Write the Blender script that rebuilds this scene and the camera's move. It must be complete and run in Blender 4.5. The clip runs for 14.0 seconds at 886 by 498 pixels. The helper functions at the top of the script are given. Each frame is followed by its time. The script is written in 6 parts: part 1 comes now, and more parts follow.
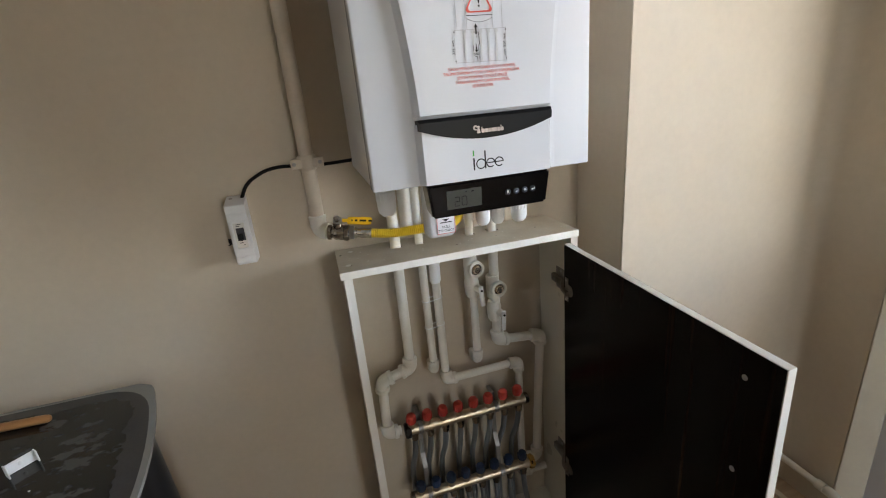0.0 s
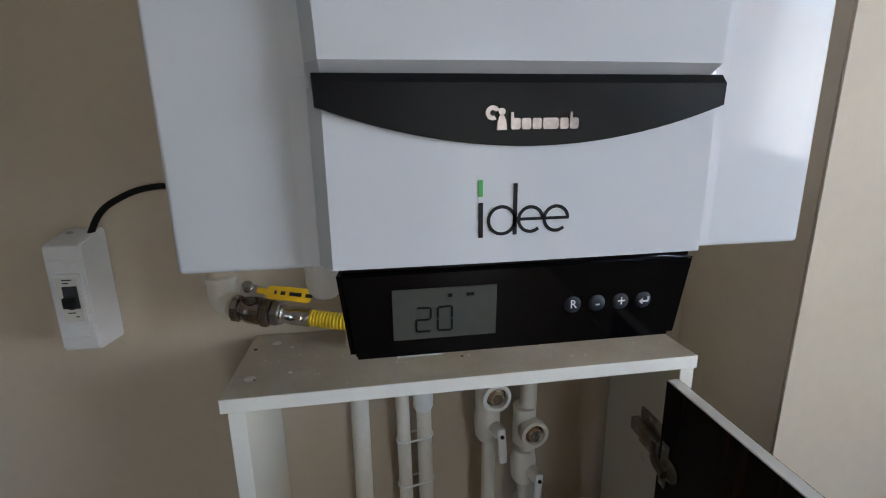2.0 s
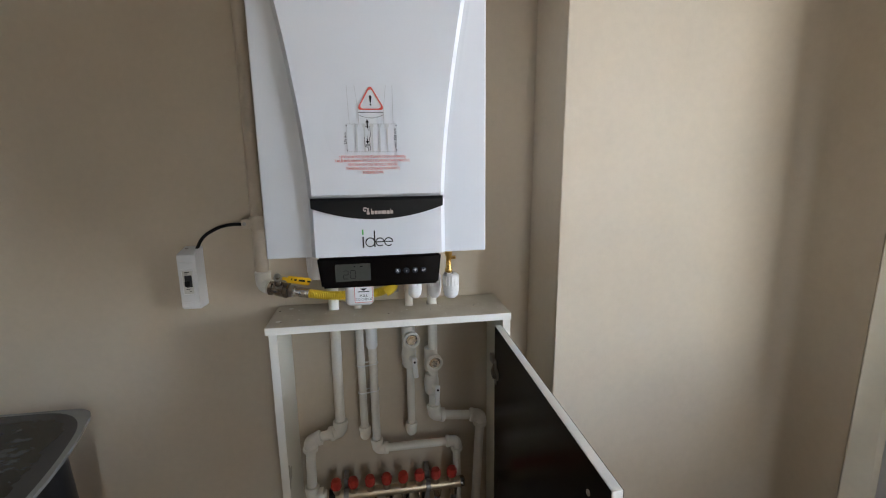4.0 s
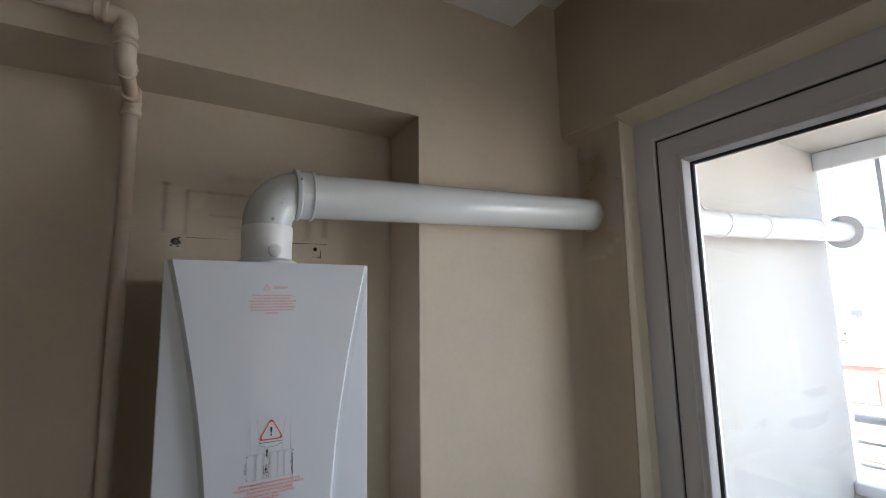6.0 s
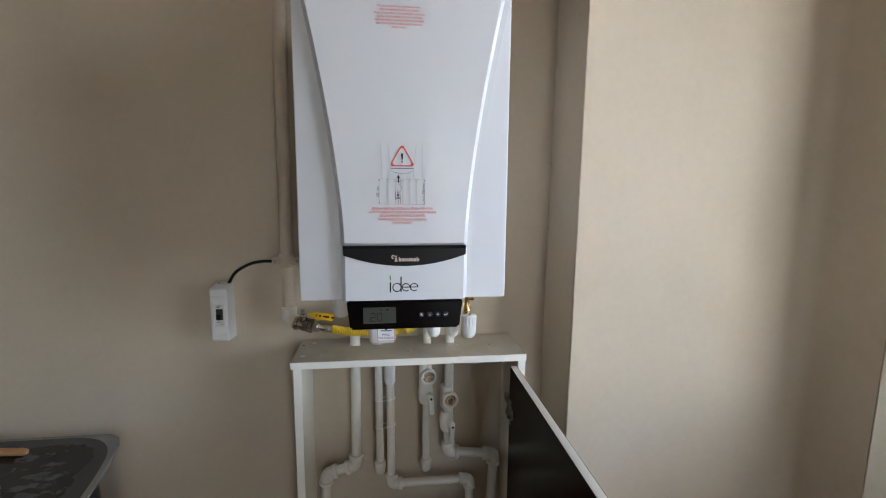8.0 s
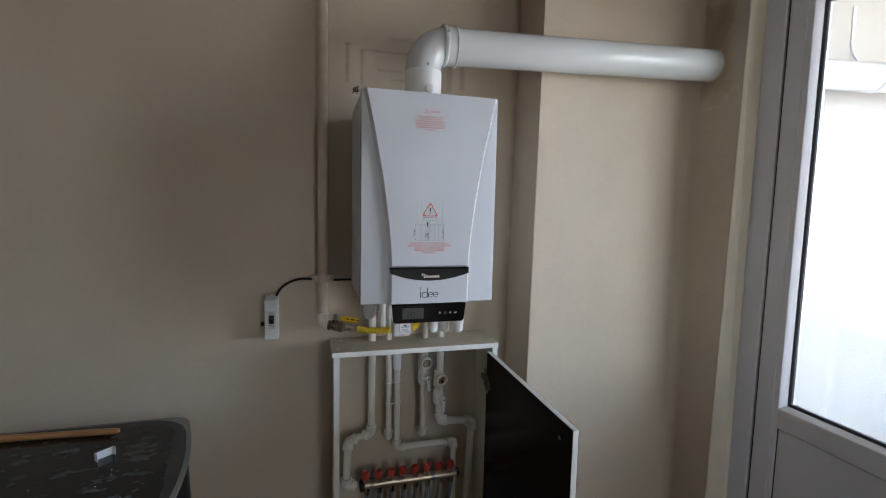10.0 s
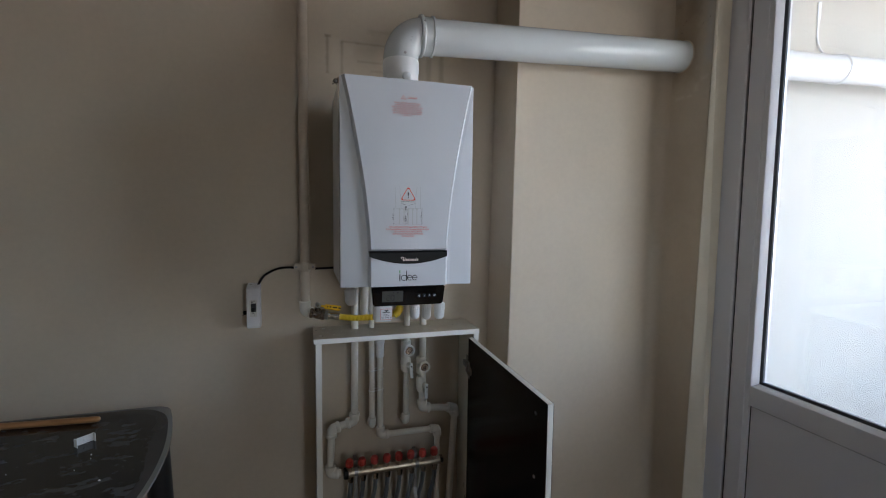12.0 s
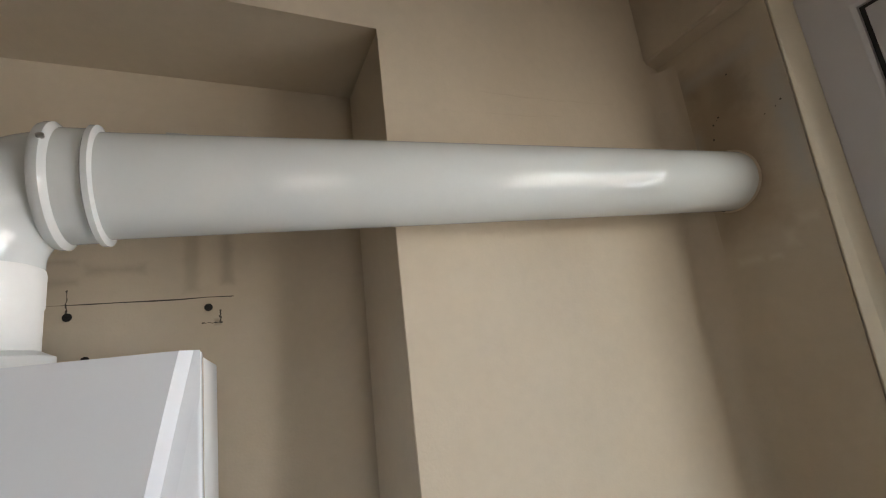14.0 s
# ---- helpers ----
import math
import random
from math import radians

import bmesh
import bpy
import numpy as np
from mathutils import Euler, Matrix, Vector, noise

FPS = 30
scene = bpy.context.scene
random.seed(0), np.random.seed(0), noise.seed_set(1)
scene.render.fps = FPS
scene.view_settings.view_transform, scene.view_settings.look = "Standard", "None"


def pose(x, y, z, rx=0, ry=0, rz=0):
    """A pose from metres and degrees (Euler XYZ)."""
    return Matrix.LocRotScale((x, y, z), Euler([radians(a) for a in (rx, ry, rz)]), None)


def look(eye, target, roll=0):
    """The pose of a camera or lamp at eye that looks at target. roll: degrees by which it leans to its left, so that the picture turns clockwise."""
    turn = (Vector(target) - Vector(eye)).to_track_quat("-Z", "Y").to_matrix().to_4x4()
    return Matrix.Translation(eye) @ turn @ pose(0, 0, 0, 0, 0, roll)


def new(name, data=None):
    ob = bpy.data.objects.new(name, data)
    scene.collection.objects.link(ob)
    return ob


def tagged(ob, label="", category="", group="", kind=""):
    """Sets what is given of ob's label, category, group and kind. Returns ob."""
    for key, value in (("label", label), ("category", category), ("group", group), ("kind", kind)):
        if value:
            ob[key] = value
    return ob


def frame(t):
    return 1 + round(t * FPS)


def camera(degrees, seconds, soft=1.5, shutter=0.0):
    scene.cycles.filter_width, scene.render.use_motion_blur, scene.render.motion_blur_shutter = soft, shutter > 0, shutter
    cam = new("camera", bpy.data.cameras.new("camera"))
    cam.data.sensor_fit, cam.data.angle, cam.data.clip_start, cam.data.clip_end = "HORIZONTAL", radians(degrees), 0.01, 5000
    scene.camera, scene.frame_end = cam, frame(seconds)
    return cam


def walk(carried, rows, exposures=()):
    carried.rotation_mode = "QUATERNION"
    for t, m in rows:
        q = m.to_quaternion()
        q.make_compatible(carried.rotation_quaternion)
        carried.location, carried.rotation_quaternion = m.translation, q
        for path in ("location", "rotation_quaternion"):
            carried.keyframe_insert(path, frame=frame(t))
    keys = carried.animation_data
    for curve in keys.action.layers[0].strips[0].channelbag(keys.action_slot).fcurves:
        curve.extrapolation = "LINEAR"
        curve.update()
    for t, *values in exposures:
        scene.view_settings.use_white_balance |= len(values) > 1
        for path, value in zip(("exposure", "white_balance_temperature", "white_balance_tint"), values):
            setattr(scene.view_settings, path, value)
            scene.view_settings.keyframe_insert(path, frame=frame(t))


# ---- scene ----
cam = camera(88.4, 14.0, soft=1.1)
PATH = [
    (0, (-0.291, -1.155, 1.338), (0.192, 0.677, 0.696), -5.5),
    (0.2, (-0.296, -1.110, 1.359), (0.240, 0.713, 0.734), -4.7),
    (0.5, (-0.279, -0.997, 1.341), (0.3, 0.846, 0.826), -3.7),
    (0.8, (-0.232, -0.872, 1.313), (0.331, 0.987, 0.836), -3.3),
    (1, (-0.169, -0.776, 1.302), (0.318, 1.106, 0.831), -2.4),
    (1.5, (-0.103, -0.662, 1.274), (0.263, 1.251, 0.823), -1.7),
    (2, (-0.09, -0.676, 1.267), (0.202, 1.245, 0.796), -0.9),
    (2.2, (-0.089, -0.706, 1.243), (0.211, 1.208, 0.746), -0.5),
    (4.3, (-0.001, -1.284, 1.385), (0.279, 0.672, 1.081), -1.1),
    (4.5, (-0.02, -1.287, 1.405), (0.248, 0.683, 1.182), -1.5),
    (5, (-0.141, -1.284, 1.574), (0.205, 0.685, 1.521), -1.8),
    (5.3, (-0.202, -1.306, 1.674), (0.313, 0.625, 1.733), -1.8),
    (5.5, (-0.241, -1.308, 1.688), (0.433, 0.571, 1.81), -1.4),
    (5.8, (-0.212, -1.358, 1.691), (0.644, 0.437, 1.895), -1.5),
    (6, (-0.188, -1.404, 1.698), (0.829, 0.299, 1.96), -1.2),
    (6.1, (-0.171, -1.433, 1.706), (0.918, 0.221, 1.987), -1.4),
    (6.2, (-0.165, -1.451, 1.708), (0.976, 0.167, 1.989), -1.3),
    (6.3, (-0.149, -1.460, 1.701), (0.909, 0.218, 1.954), -1.4),
    (6.5, (-0.24, -1.449, 1.686), (0.702, 0.307, 1.847), -0.7),
    (6.7, (-0.263, -1.425, 1.631), (0.500, 0.422, 1.691), -0.4),
    (7, (-0.251, -1.345, 1.535), (0.322, 0.57, 1.461), -0.1),
    (7.5, (-0.104, -1.305, 1.445), (0.246, 0.653, 1.235), 0.8),
    (8, (-0.035, -1.293, 1.41), (0.209, 0.675, 1.149), 0.4),
    (8.2, (-0.056, -1.304, 1.423), (0.188, 0.663, 1.157), 0.2),
    (10.3, (-0.337, -1.758, 1.479), (0.226, 0.154, 1.32), 1.4),
    (10.5, (-0.334, -1.775, 1.475), (0.232, 0.138, 1.331), 1.4),
    (11, (-0.316, -1.797, 1.48), (0.258, 0.114, 1.354), 1.4),
    (11.5, (-0.307, -1.806, 1.466), (0.277, 0.102, 1.337), 1.3),
    (12, (-0.3, -1.754, 1.416), (0.28, 0.154, 1.258), 0.7),
    (12.2, (-0.323, -1.736, 1.445), (0.276, 0.163, 1.251), -0.1),
    (12.5, (-0.315, -1.625, 1.405), (0.27, 0.287, 1.335), -1.8),
    (12.8, (-0.308, -1.427, 1.519), (0.337, 0.467, 1.492), -3.4),
    (13, (-0.239, -1.334, 1.576), (0.399, 0.555, 1.727), -4.6),
    (13.2, (-0.148, -1.257, 1.682), (0.483, 0.629, 1.896), -5.8),
    (13.5, (0.008, -1.102, 1.743), (0.726, 0.729, 2.103), -7.3),
    (13.7, (0.120, -0.977, 1.732), (0.833, 0.847, 2.140), -7.1),
    (14, (0.228, -0.817, 1.776), (1.062, 0.948, 2.209), -7.3),
]


def deg_rows():
    return [(t, look(eye, target, roll)) for t, eye, target, roll in PATH]


STOPS = [(0.0, 4.05, 6700, 10), (0.5, 3.58, 6450, 10), (1.0, 3.42, 6350, 10), (1.5, 3.45, 6100, 10), (2.0, 3.47, 6200, 10), (4.5, 3.75, 6400, 10), (5.0, 3.57, 6400, 10), (5.5, 3.85, 6300, 10), (6.0, 2.92, 6200, 10), (6.5, 1.62, 5850, 10), (7.0, 3.47, 6150, 10), (7.5, 3.75, 6200, 10), (8.0, 3.75, 6250, 10), (10.5, 3.15, 5950, 10), (11.5, 3.00, 5900, 10), (12.5, 3.15, 5970, 10), (13.0, 3.57, 6250, 10), (13.5, 3.57, 6450, 10), (14.0, 3.32, 6800, 10)]
walk(cam, deg_rows(), STOPS)

# ---- sky, sun, window light and fill lamps ----
W0, W1 = 0.42, 1.04
world = bpy.data.worlds.new("sky")
scene.world = world
world.use_nodes = True
wn = world.node_tree.nodes
sky = wn.new("ShaderNodeTexSky")
sky.sky_type, sky.sun_disc = "NISHITA", False
sky.sun_elevation, sky.sun_rotation = radians(42), radians(-25)
world.node_tree.links.new(sky.outputs[0], wn["Background"].inputs[0])
wn["Background"].inputs[1].default_value = 0.15
sun = new("sun", bpy.data.lights.new("sun", "SUN"))
sun.data.energy, sun.data.angle, sun.data.color = 5.0, radians(0.5), (1.0, 0.95, 0.88)
sun.matrix_world = look((0, 0, 0), (0.33, -0.66, -0.67))
for eye, aim, wide, power, tint in (((3.20, -1.92, 1.59), (0.2, -1.92, 1.59), 1.30, 6.6, (0.88, 0.94, 1.0)), ((2.0, -2.60, 1.59), (2.0, 0.0, 1.59), 1.05, 3.5, (1.0, 0.97, 0.92))):
    window_light = new("balcony_daylight", bpy.data.lights.new("balcony_daylight", "AREA"))
    window_light.data.shape, window_light.data.size, window_light.data.size_y = "RECTANGLE", wide, 1.82
    window_light.data.energy, window_light.data.color = power, tint
    window_light.matrix_world = look(eye, aim)
# Fill lamp in an unseen door, placed by the boiler's shadow on the wall.
room_light = new("room_fill", bpy.data.lights.new("room_fill", "AREA"))
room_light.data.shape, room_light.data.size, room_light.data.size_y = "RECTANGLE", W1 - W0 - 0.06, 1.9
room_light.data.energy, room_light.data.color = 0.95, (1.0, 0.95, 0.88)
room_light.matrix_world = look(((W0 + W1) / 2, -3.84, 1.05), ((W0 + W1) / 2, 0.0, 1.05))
# Bluish fill standing in for sky reflected off the table onto the wall.
side_light = new("blue_side_fill", bpy.data.lights.new("blue_side_fill", "AREA"))
side_light.data.shape, side_light.data.size, side_light.data.size_y = "RECTANGLE", 0.58, 1.1
side_light.data.energy, side_light.data.color = 0.045, (0.62, 0.78, 1.0)
side_light.matrix_world = look((-2.94, -2.10, 1.50), (0.0, -2.10, 1.40))


# ---- materials ----
def surface(name, color, rough=0.5, metal=0.0, var=0.06, scale=6.0, fine=180.0, bump=0.0, bump_scale=250.0, coat=0.0, rough_var=0.05, stretch=(1, 1, 1), tint=None, spec=0.5):
    """A node material with broad and fine variation, roughness variation and relief, in metres."""
    m = bpy.data.materials.new(name)
    m.use_nodes = True
    nt = m.node_tree
    n, l = nt.nodes, nt.links
    b = n["Principled BSDF"]
    co, mp = n.new("ShaderNodeTexCoord"), n.new("ShaderNodeMapping")
    mp.inputs["Scale"].default_value = stretch
    l.new(co.outputs["Object"], mp.inputs[0])
    big, small = n.new("ShaderNodeTexNoise"), n.new("ShaderNodeTexNoise")
    big.inputs["Scale"].default_value, big.inputs["Detail"].default_value = scale, 5
    small.inputs["Scale"].default_value, small.inputs["Detail"].default_value = fine, 3
    l.new(mp.outputs[0], big.inputs["Vector"]), l.new(mp.outputs[0], small.inputs["Vector"])
    add = n.new("ShaderNodeMath")
    add.operation = "MULTIPLY_ADD"
    add.inputs[1].default_value = 0.35
    l.new(small.outputs["Fac"], add.inputs[0]), l.new(big.outputs["Fac"], add.inputs[2])
    ramp = n.new("ShaderNodeMapRange")
    ramp.inputs["From Min"].default_value, ramp.inputs["From Max"].default_value = 0.4, 0.95
    l.new(add.outputs[0], ramp.inputs["Value"])
    mix = n.new("ShaderNodeMix")
    mix.data_type = "RGBA"
    dark = tint or tuple(c * (1 - var * 2) for c in color)
    mix.inputs["A"].default_value, mix.inputs["B"].default_value = (*dark, 1), (*[min(1, c * (1 + var)) for c in color], 1)
    l.new(ramp.outputs[0], mix.inputs["Factor"]), l.new(mix.outputs["Result"], b.inputs["Base Color"])
    rr = n.new("ShaderNodeMapRange")
    rr.inputs["To Min"].default_value, rr.inputs["To Max"].default_value = max(0.02, rough - rough_var), rough + rough_var
    l.new(big.outputs["Fac"], rr.inputs["Value"]), l.new(rr.outputs[0], b.inputs["Roughness"])
    b.inputs["Metallic"].default_value, b.inputs["Coat Weight"].default_value = metal, coat
    b.inputs["Coat Roughness"].default_value, b.inputs["Specular IOR Level"].default_value = 0.05, spec
    if bump:
        bt, bn = n.new("ShaderNodeTexNoise"), n.new("ShaderNodeBump")
        bt.inputs["Scale"].default_value, bt.inputs["Detail"].default_value = bump_scale, 4
        bn.inputs["Strength"].default_value, bn.inputs["Distance"].default_value = 1.0, bump
        l.new(mp.outputs[0], bt.inputs["Vector"]), l.new(bt.outputs["Fac"], bn.inputs["Height"])
        l.new(bn.outputs[0], b.inputs["Normal"])
    return m


def glass(name, tint=(0.985, 0.985, 0.985)):
    """Thin window glass: clear straight through, with a Fresnel gloss."""
    m = bpy.data.materials.new(name)
    m.use_nodes = True
    n, l = m.node_tree.nodes, m.node_tree.links
    n.remove(n["Principled BSDF"])
    clear, gloss, mix, fr = n.new("ShaderNodeBsdfTransparent"), n.new("ShaderNodeBsdfGlossy"), n.new("ShaderNodeMixShader"), n.new("ShaderNodeLayerWeight")
    clear.inputs["Color"].default_value, gloss.inputs["Roughness"].default_value, fr.inputs["Blend"].default_value = (*tint, 1), 0.0, 0.5
    rise, share = n.new("ShaderNodeMath"), n.new("ShaderNodeMath")
    rise.operation, share.operation = "POWER", "MULTIPLY_ADD"
    rise.inputs[1].default_value, share.inputs[1].default_value, share.inputs[2].default_value = 5.0, 0.965, 0.035
    l.new(fr.outputs["Facing"], rise.inputs[0]), l.new(rise.outputs[0], share.inputs[0])
    l.new(share.outputs[0], mix.inputs[0]), l.new(clear.outputs[0], mix.inputs[1]), l.new(gloss.outputs[0], mix.inputs[2])
    l.new(mix.outputs[0], n["Material Output"].inputs["Surface"])
    return m



M = {}
M["wall"] = surface("beige_wall_paint", (0.570, 0.486, 0.378), 0.55, var=0.05, scale=3.0, fine=55, bump=0.0003, bump_scale=220, spec=0.35)
# Paler tone than the wall, for the reveal and soffit strips.
M["reveal"] = surface("pale_reveal_tone", (0.74, 0.67, 0.54), 0.5, var=0.04, scale=9, fine=80, bump=0.0004, bump_scale=120, spec=0.3)
M["ceiling"] = surface("white_ceiling_paint", (0.78, 0.78, 0.78), 0.7, var=0.02, scale=2, bump=0.0003)
M["floor"] = surface("brown_laminate", (0.44, 0.32, 0.215), 0.4, var=0.12, scale=5, stretch=(1, 12, 1), bump=0.0002)
M["strip"] = surface("cream_strip", (0.62, 0.55, 0.42), 0.45, var=0.04)
M["boiler"] = surface("white_enamel_sheet", (0.66, 0.68, 0.72), 0.05, var=0.012, scale=3, fine=300, bump=0.00002, bump_scale=300, coat=0.0, rough_var=0.02, spec=0.11)
M["boiler_side"] = surface("white_powder_coat", (0.66, 0.66, 0.67), 0.4, var=0.02, scale=4, bump=0.0001, bump_scale=900)
M["black_band"] = surface("satin_black_plastic", (0.006, 0.006, 0.007), 0.36, var=0.1, fine=900, bump=0.00008, bump_scale=1500, spec=0.2)
M["black_gloss"] = surface("gloss_black_panel", (0.002, 0.002, 0.0025), 0.06, var=0.05, rough_var=0.02, spec=0.22)
M["lcd"] = surface("grey_lcd", (0.072, 0.074, 0.066), 0.2, var=0.06, spec=0.25)
M["lcd_ink"] = surface("lcd_segment", (0.006, 0.006, 0.006), 0.4, var=0.02, spec=0.1)
M["button"] = surface("blue_black_button", (0.020, 0.024, 0.033), 0.35, var=0.05, spec=0.25)
M["white_ink"] = surface("white_print", (0.8, 0.8, 0.82), 0.5, var=0.01)
M["red_ink"] = surface("red_print", (0.72, 0.10, 0.07), 0.5, var=0.03)
M["pale_red_ink"] = surface("thin_red_print", (0.68, 0.22, 0.19), 0.5, var=0.03)
M["black_ink"] = surface("black_print", (0.022, 0.022, 0.024), 0.5, var=0.02, spec=0.15)
M["grey_ink"] = surface("grey_print", (0.38, 0.38, 0.39), 0.5, var=0.02)
M["faint_ink"] = surface("faint_grey_print", (0.44, 0.45, 0.46), 0.4, var=0.02)
M["pipe_ink"] = surface("light_grey_print", (0.55, 0.56, 0.57), 0.5, var=0.02)
M["green_ink"] = surface("green_print", (0.05, 0.36, 0.07), 0.4, var=0.03)
M["sticker"] = surface("clear_sticker", (0.655, 0.675, 0.715), 0.09, var=0.01, spec=0.14)
M["chrome"] = surface("chrome", (0.85, 0.84, 0.82), 0.3, metal=0.55, var=0.03)
M["badge"] = surface("rosy_chrome_badge", (0.50, 0.44, 0.42), 0.34, metal=0.85, var=0.25, scale=160)
M["nickel"] = surface("nickel_plate", (0.38, 0.335, 0.285), 0.20, metal=1.0, var=0.2, scale=30)
M["manifold"] = surface("dull_nickel_brass", (0.60, 0.51, 0.38), 0.35, metal=1.0, var=0.1, scale=25)
M["plug"] = surface("coppery_nickel", (0.72, 0.58, 0.44), 0.26, metal=0.9, var=0.08, scale=40)
M["ferrule"] = surface("crimped_chrome", (0.74, 0.72, 0.68), 0.14, metal=1.0, var=0.15, scale=60, bump=0.0008, bump_scale=160)
M["brass"] = surface("brass", (0.72, 0.46, 0.14), 0.28, metal=1.0, var=0.08, scale=40)
M["steel"] = surface("zinc_steel", (0.42, 0.41, 0.40), 0.3, metal=1.0, var=0.06, scale=40)
M["strap"] = surface("dull_zinc_strap", (0.34, 0.33, 0.32), 0.5, metal=0.8, var=0.15, scale=60)
M["hinge_steel"] = surface("brownish_nickel_steel", (0.30, 0.27, 0.235), 0.3, metal=1.0, var=0.15, scale=50)
M["flue"] = surface("white_flue_enamel", (0.64, 0.665, 0.665), 0.05, var=0.015, scale=3, bump=0.00001, bump_scale=200, rough_var=0.01, spec=0.5)
M["rosette"] = surface("grey_rosette_rubber", (0.52, 0.53, 0.55), 0.6, var=0.05)
M["flue_alu"] = surface("bright_white_flue", (0.66, 0.67, 0.69), 0.22, metal=0.15, var=0.03, coat=0.1)
M["ppr"] = surface("white_ppr_plastic", (0.75, 0.71, 0.63), 0.32, var=0.04, scale=12, rough_var=0.06)
M["cap"] = surface("white_cap_plastic", (0.80, 0.80, 0.79), 0.3, var=0.02)
M["gas_pipe"] = surface("painted_gas_pipe", (0.60, 0.51, 0.405), 0.42, var=0.06, scale=20, bump=0.0003, bump_scale=120)
M["yellow"] = surface("yellow_hose", (0.72, 0.50, 0.02), 0.4, var=0.06, scale=30)
M["yellow_tag"] = surface("yellow_lever", (0.78, 0.46, 0.012), 0.4, var=0.05, scale=60)
M["rubber"] = surface("black_rubber", (0.007, 0.007, 0.007), 0.45, var=0.1, spec=0.2)
M["switch"] = surface("white_box_plastic", (0.69, 0.69, 0.70), 0.35, var=0.03, scale=20)
M["breaker"] = surface("pale_breaker", (0.62, 0.61, 0.57), 0.4, var=0.03)
M["cab_white"] = surface("cream_melamine", (0.72, 0.67, 0.56), 0.3, var=0.03, scale=8, rough_var=0.08)
# Blotches run from cream to a darker brown over the top board.
M["cab_top"] = surface("blotchy_melamine", (0.66, 0.60, 0.49), 0.38, var=0.0, scale=16, fine=240, tint=(0.47, 0.40, 0.30), rough_var=0.12)
M["cab_edge"] = surface("white_edge_band", (0.80, 0.78, 0.72), 0.35, var=0.02)
M["red_cap"] = surface("red_plastic_cap", (0.46, 0.045, 0.03), 0.4, var=0.08, scale=60)
M["blue_cap"] = surface("blue_plastic_cap", (0.012, 0.028, 0.07), 0.4, var=0.08, scale=60)
M["hose"] = surface("dark_pex_hose", (0.13, 0.135, 0.14), 0.3, var=0.1)
M["pvc"] = surface("grey_white_pvc_profile", (0.68, 0.67, 0.70), 0.3, var=0.015, scale=4)
M["gasket"] = surface("dark_gasket", (0.03, 0.03, 0.032), 0.6, var=0.1)
M["pane"] = glass("clear_pane")
# Tint added to cut the sky's light and its reflection on the boiler.
M["dimmed_pane"] = glass("sky_dimming_pane", (0.55, 0.55, 0.55))
M["siphon"] = surface("milky_plastic", (0.78, 0.78, 0.78), 0.25, var=0.02)
M["wood"] = surface("varnished_wood", (0.42, 0.20, 0.075), 0.35, var=0.15, scale=8, stretch=(1, 14, 14))
M["table_glass"] = surface("grey_glass_border", (0.052, 0.052, 0.057), 0.10, var=0.10, scale=10, coat=0.0, rough_var=0.02, spec=0.36)
# Opaque grey paints in the pale wall that shows through the clear rim.
M["table_edge"] = surface("opaque_grey_rim", (0.24, 0.24, 0.24), 0.12, var=0.06)
M["black_metal"] = surface("black_lacquered_metal", (0.012, 0.012, 0.013), 0.35, var=0.1)
M["hole"] = surface("dark_hole", (0.02, 0.017, 0.014), 0.9, var=0.2)
M["pencil"] = surface("pencil_mark", (0.10, 0.085, 0.07), 0.8, var=0.3, scale=60)
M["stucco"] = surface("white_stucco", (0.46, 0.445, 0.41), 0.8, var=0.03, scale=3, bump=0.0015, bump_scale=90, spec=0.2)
M["concrete"] = surface("pale_balcony_screed", (0.55, 0.53, 0.49), 0.8, var=0.08, bump=0.001)
M["alu"] = surface("grey_aluminium", (0.55, 0.56, 0.58), 0.35, metal=0.6, var=0.03)
M["rail_paint"] = surface("white_rail_paint", (0.66, 0.68, 0.72), 0.35, var=0.02)
M["roof"] = surface("red_roof_tile", (0.38, 0.16, 0.10), 0.75, var=0.15, scale=1.2, fine=12)
M["pink"] = surface("pink_plaster", (0.50, 0.27, 0.22), 0.85, var=0.06, scale=1, fine=8)
M["pale_plaster"] = surface("pale_far_plaster", (0.62, 0.58, 0.52), 0.85, var=0.06, scale=0.5, fine=5)
# Far panes lightened, the town's haze put into their colour.
M["far_window"] = surface("hazed_window_glass", (0.20, 0.22, 0.25), 0.15, var=0.2, scale=1)
M["curtain"] = surface("net_curtain", (0.6, 0.6, 0.58), 0.8, var=0.08, scale=3)
M["earth"] = surface("dusty_ground", (0.24, 0.21, 0.17), 0.9, var=0.15, scale=0.05, fine=1.0)
M["bark"] = surface("grey_bark", (0.12, 0.09, 0.07), 0.9, var=0.2, scale=4)
M["leaf"] = surface("olive_leaf", (0.08, 0.09, 0.035), 0.7, var=0.25, scale=3)


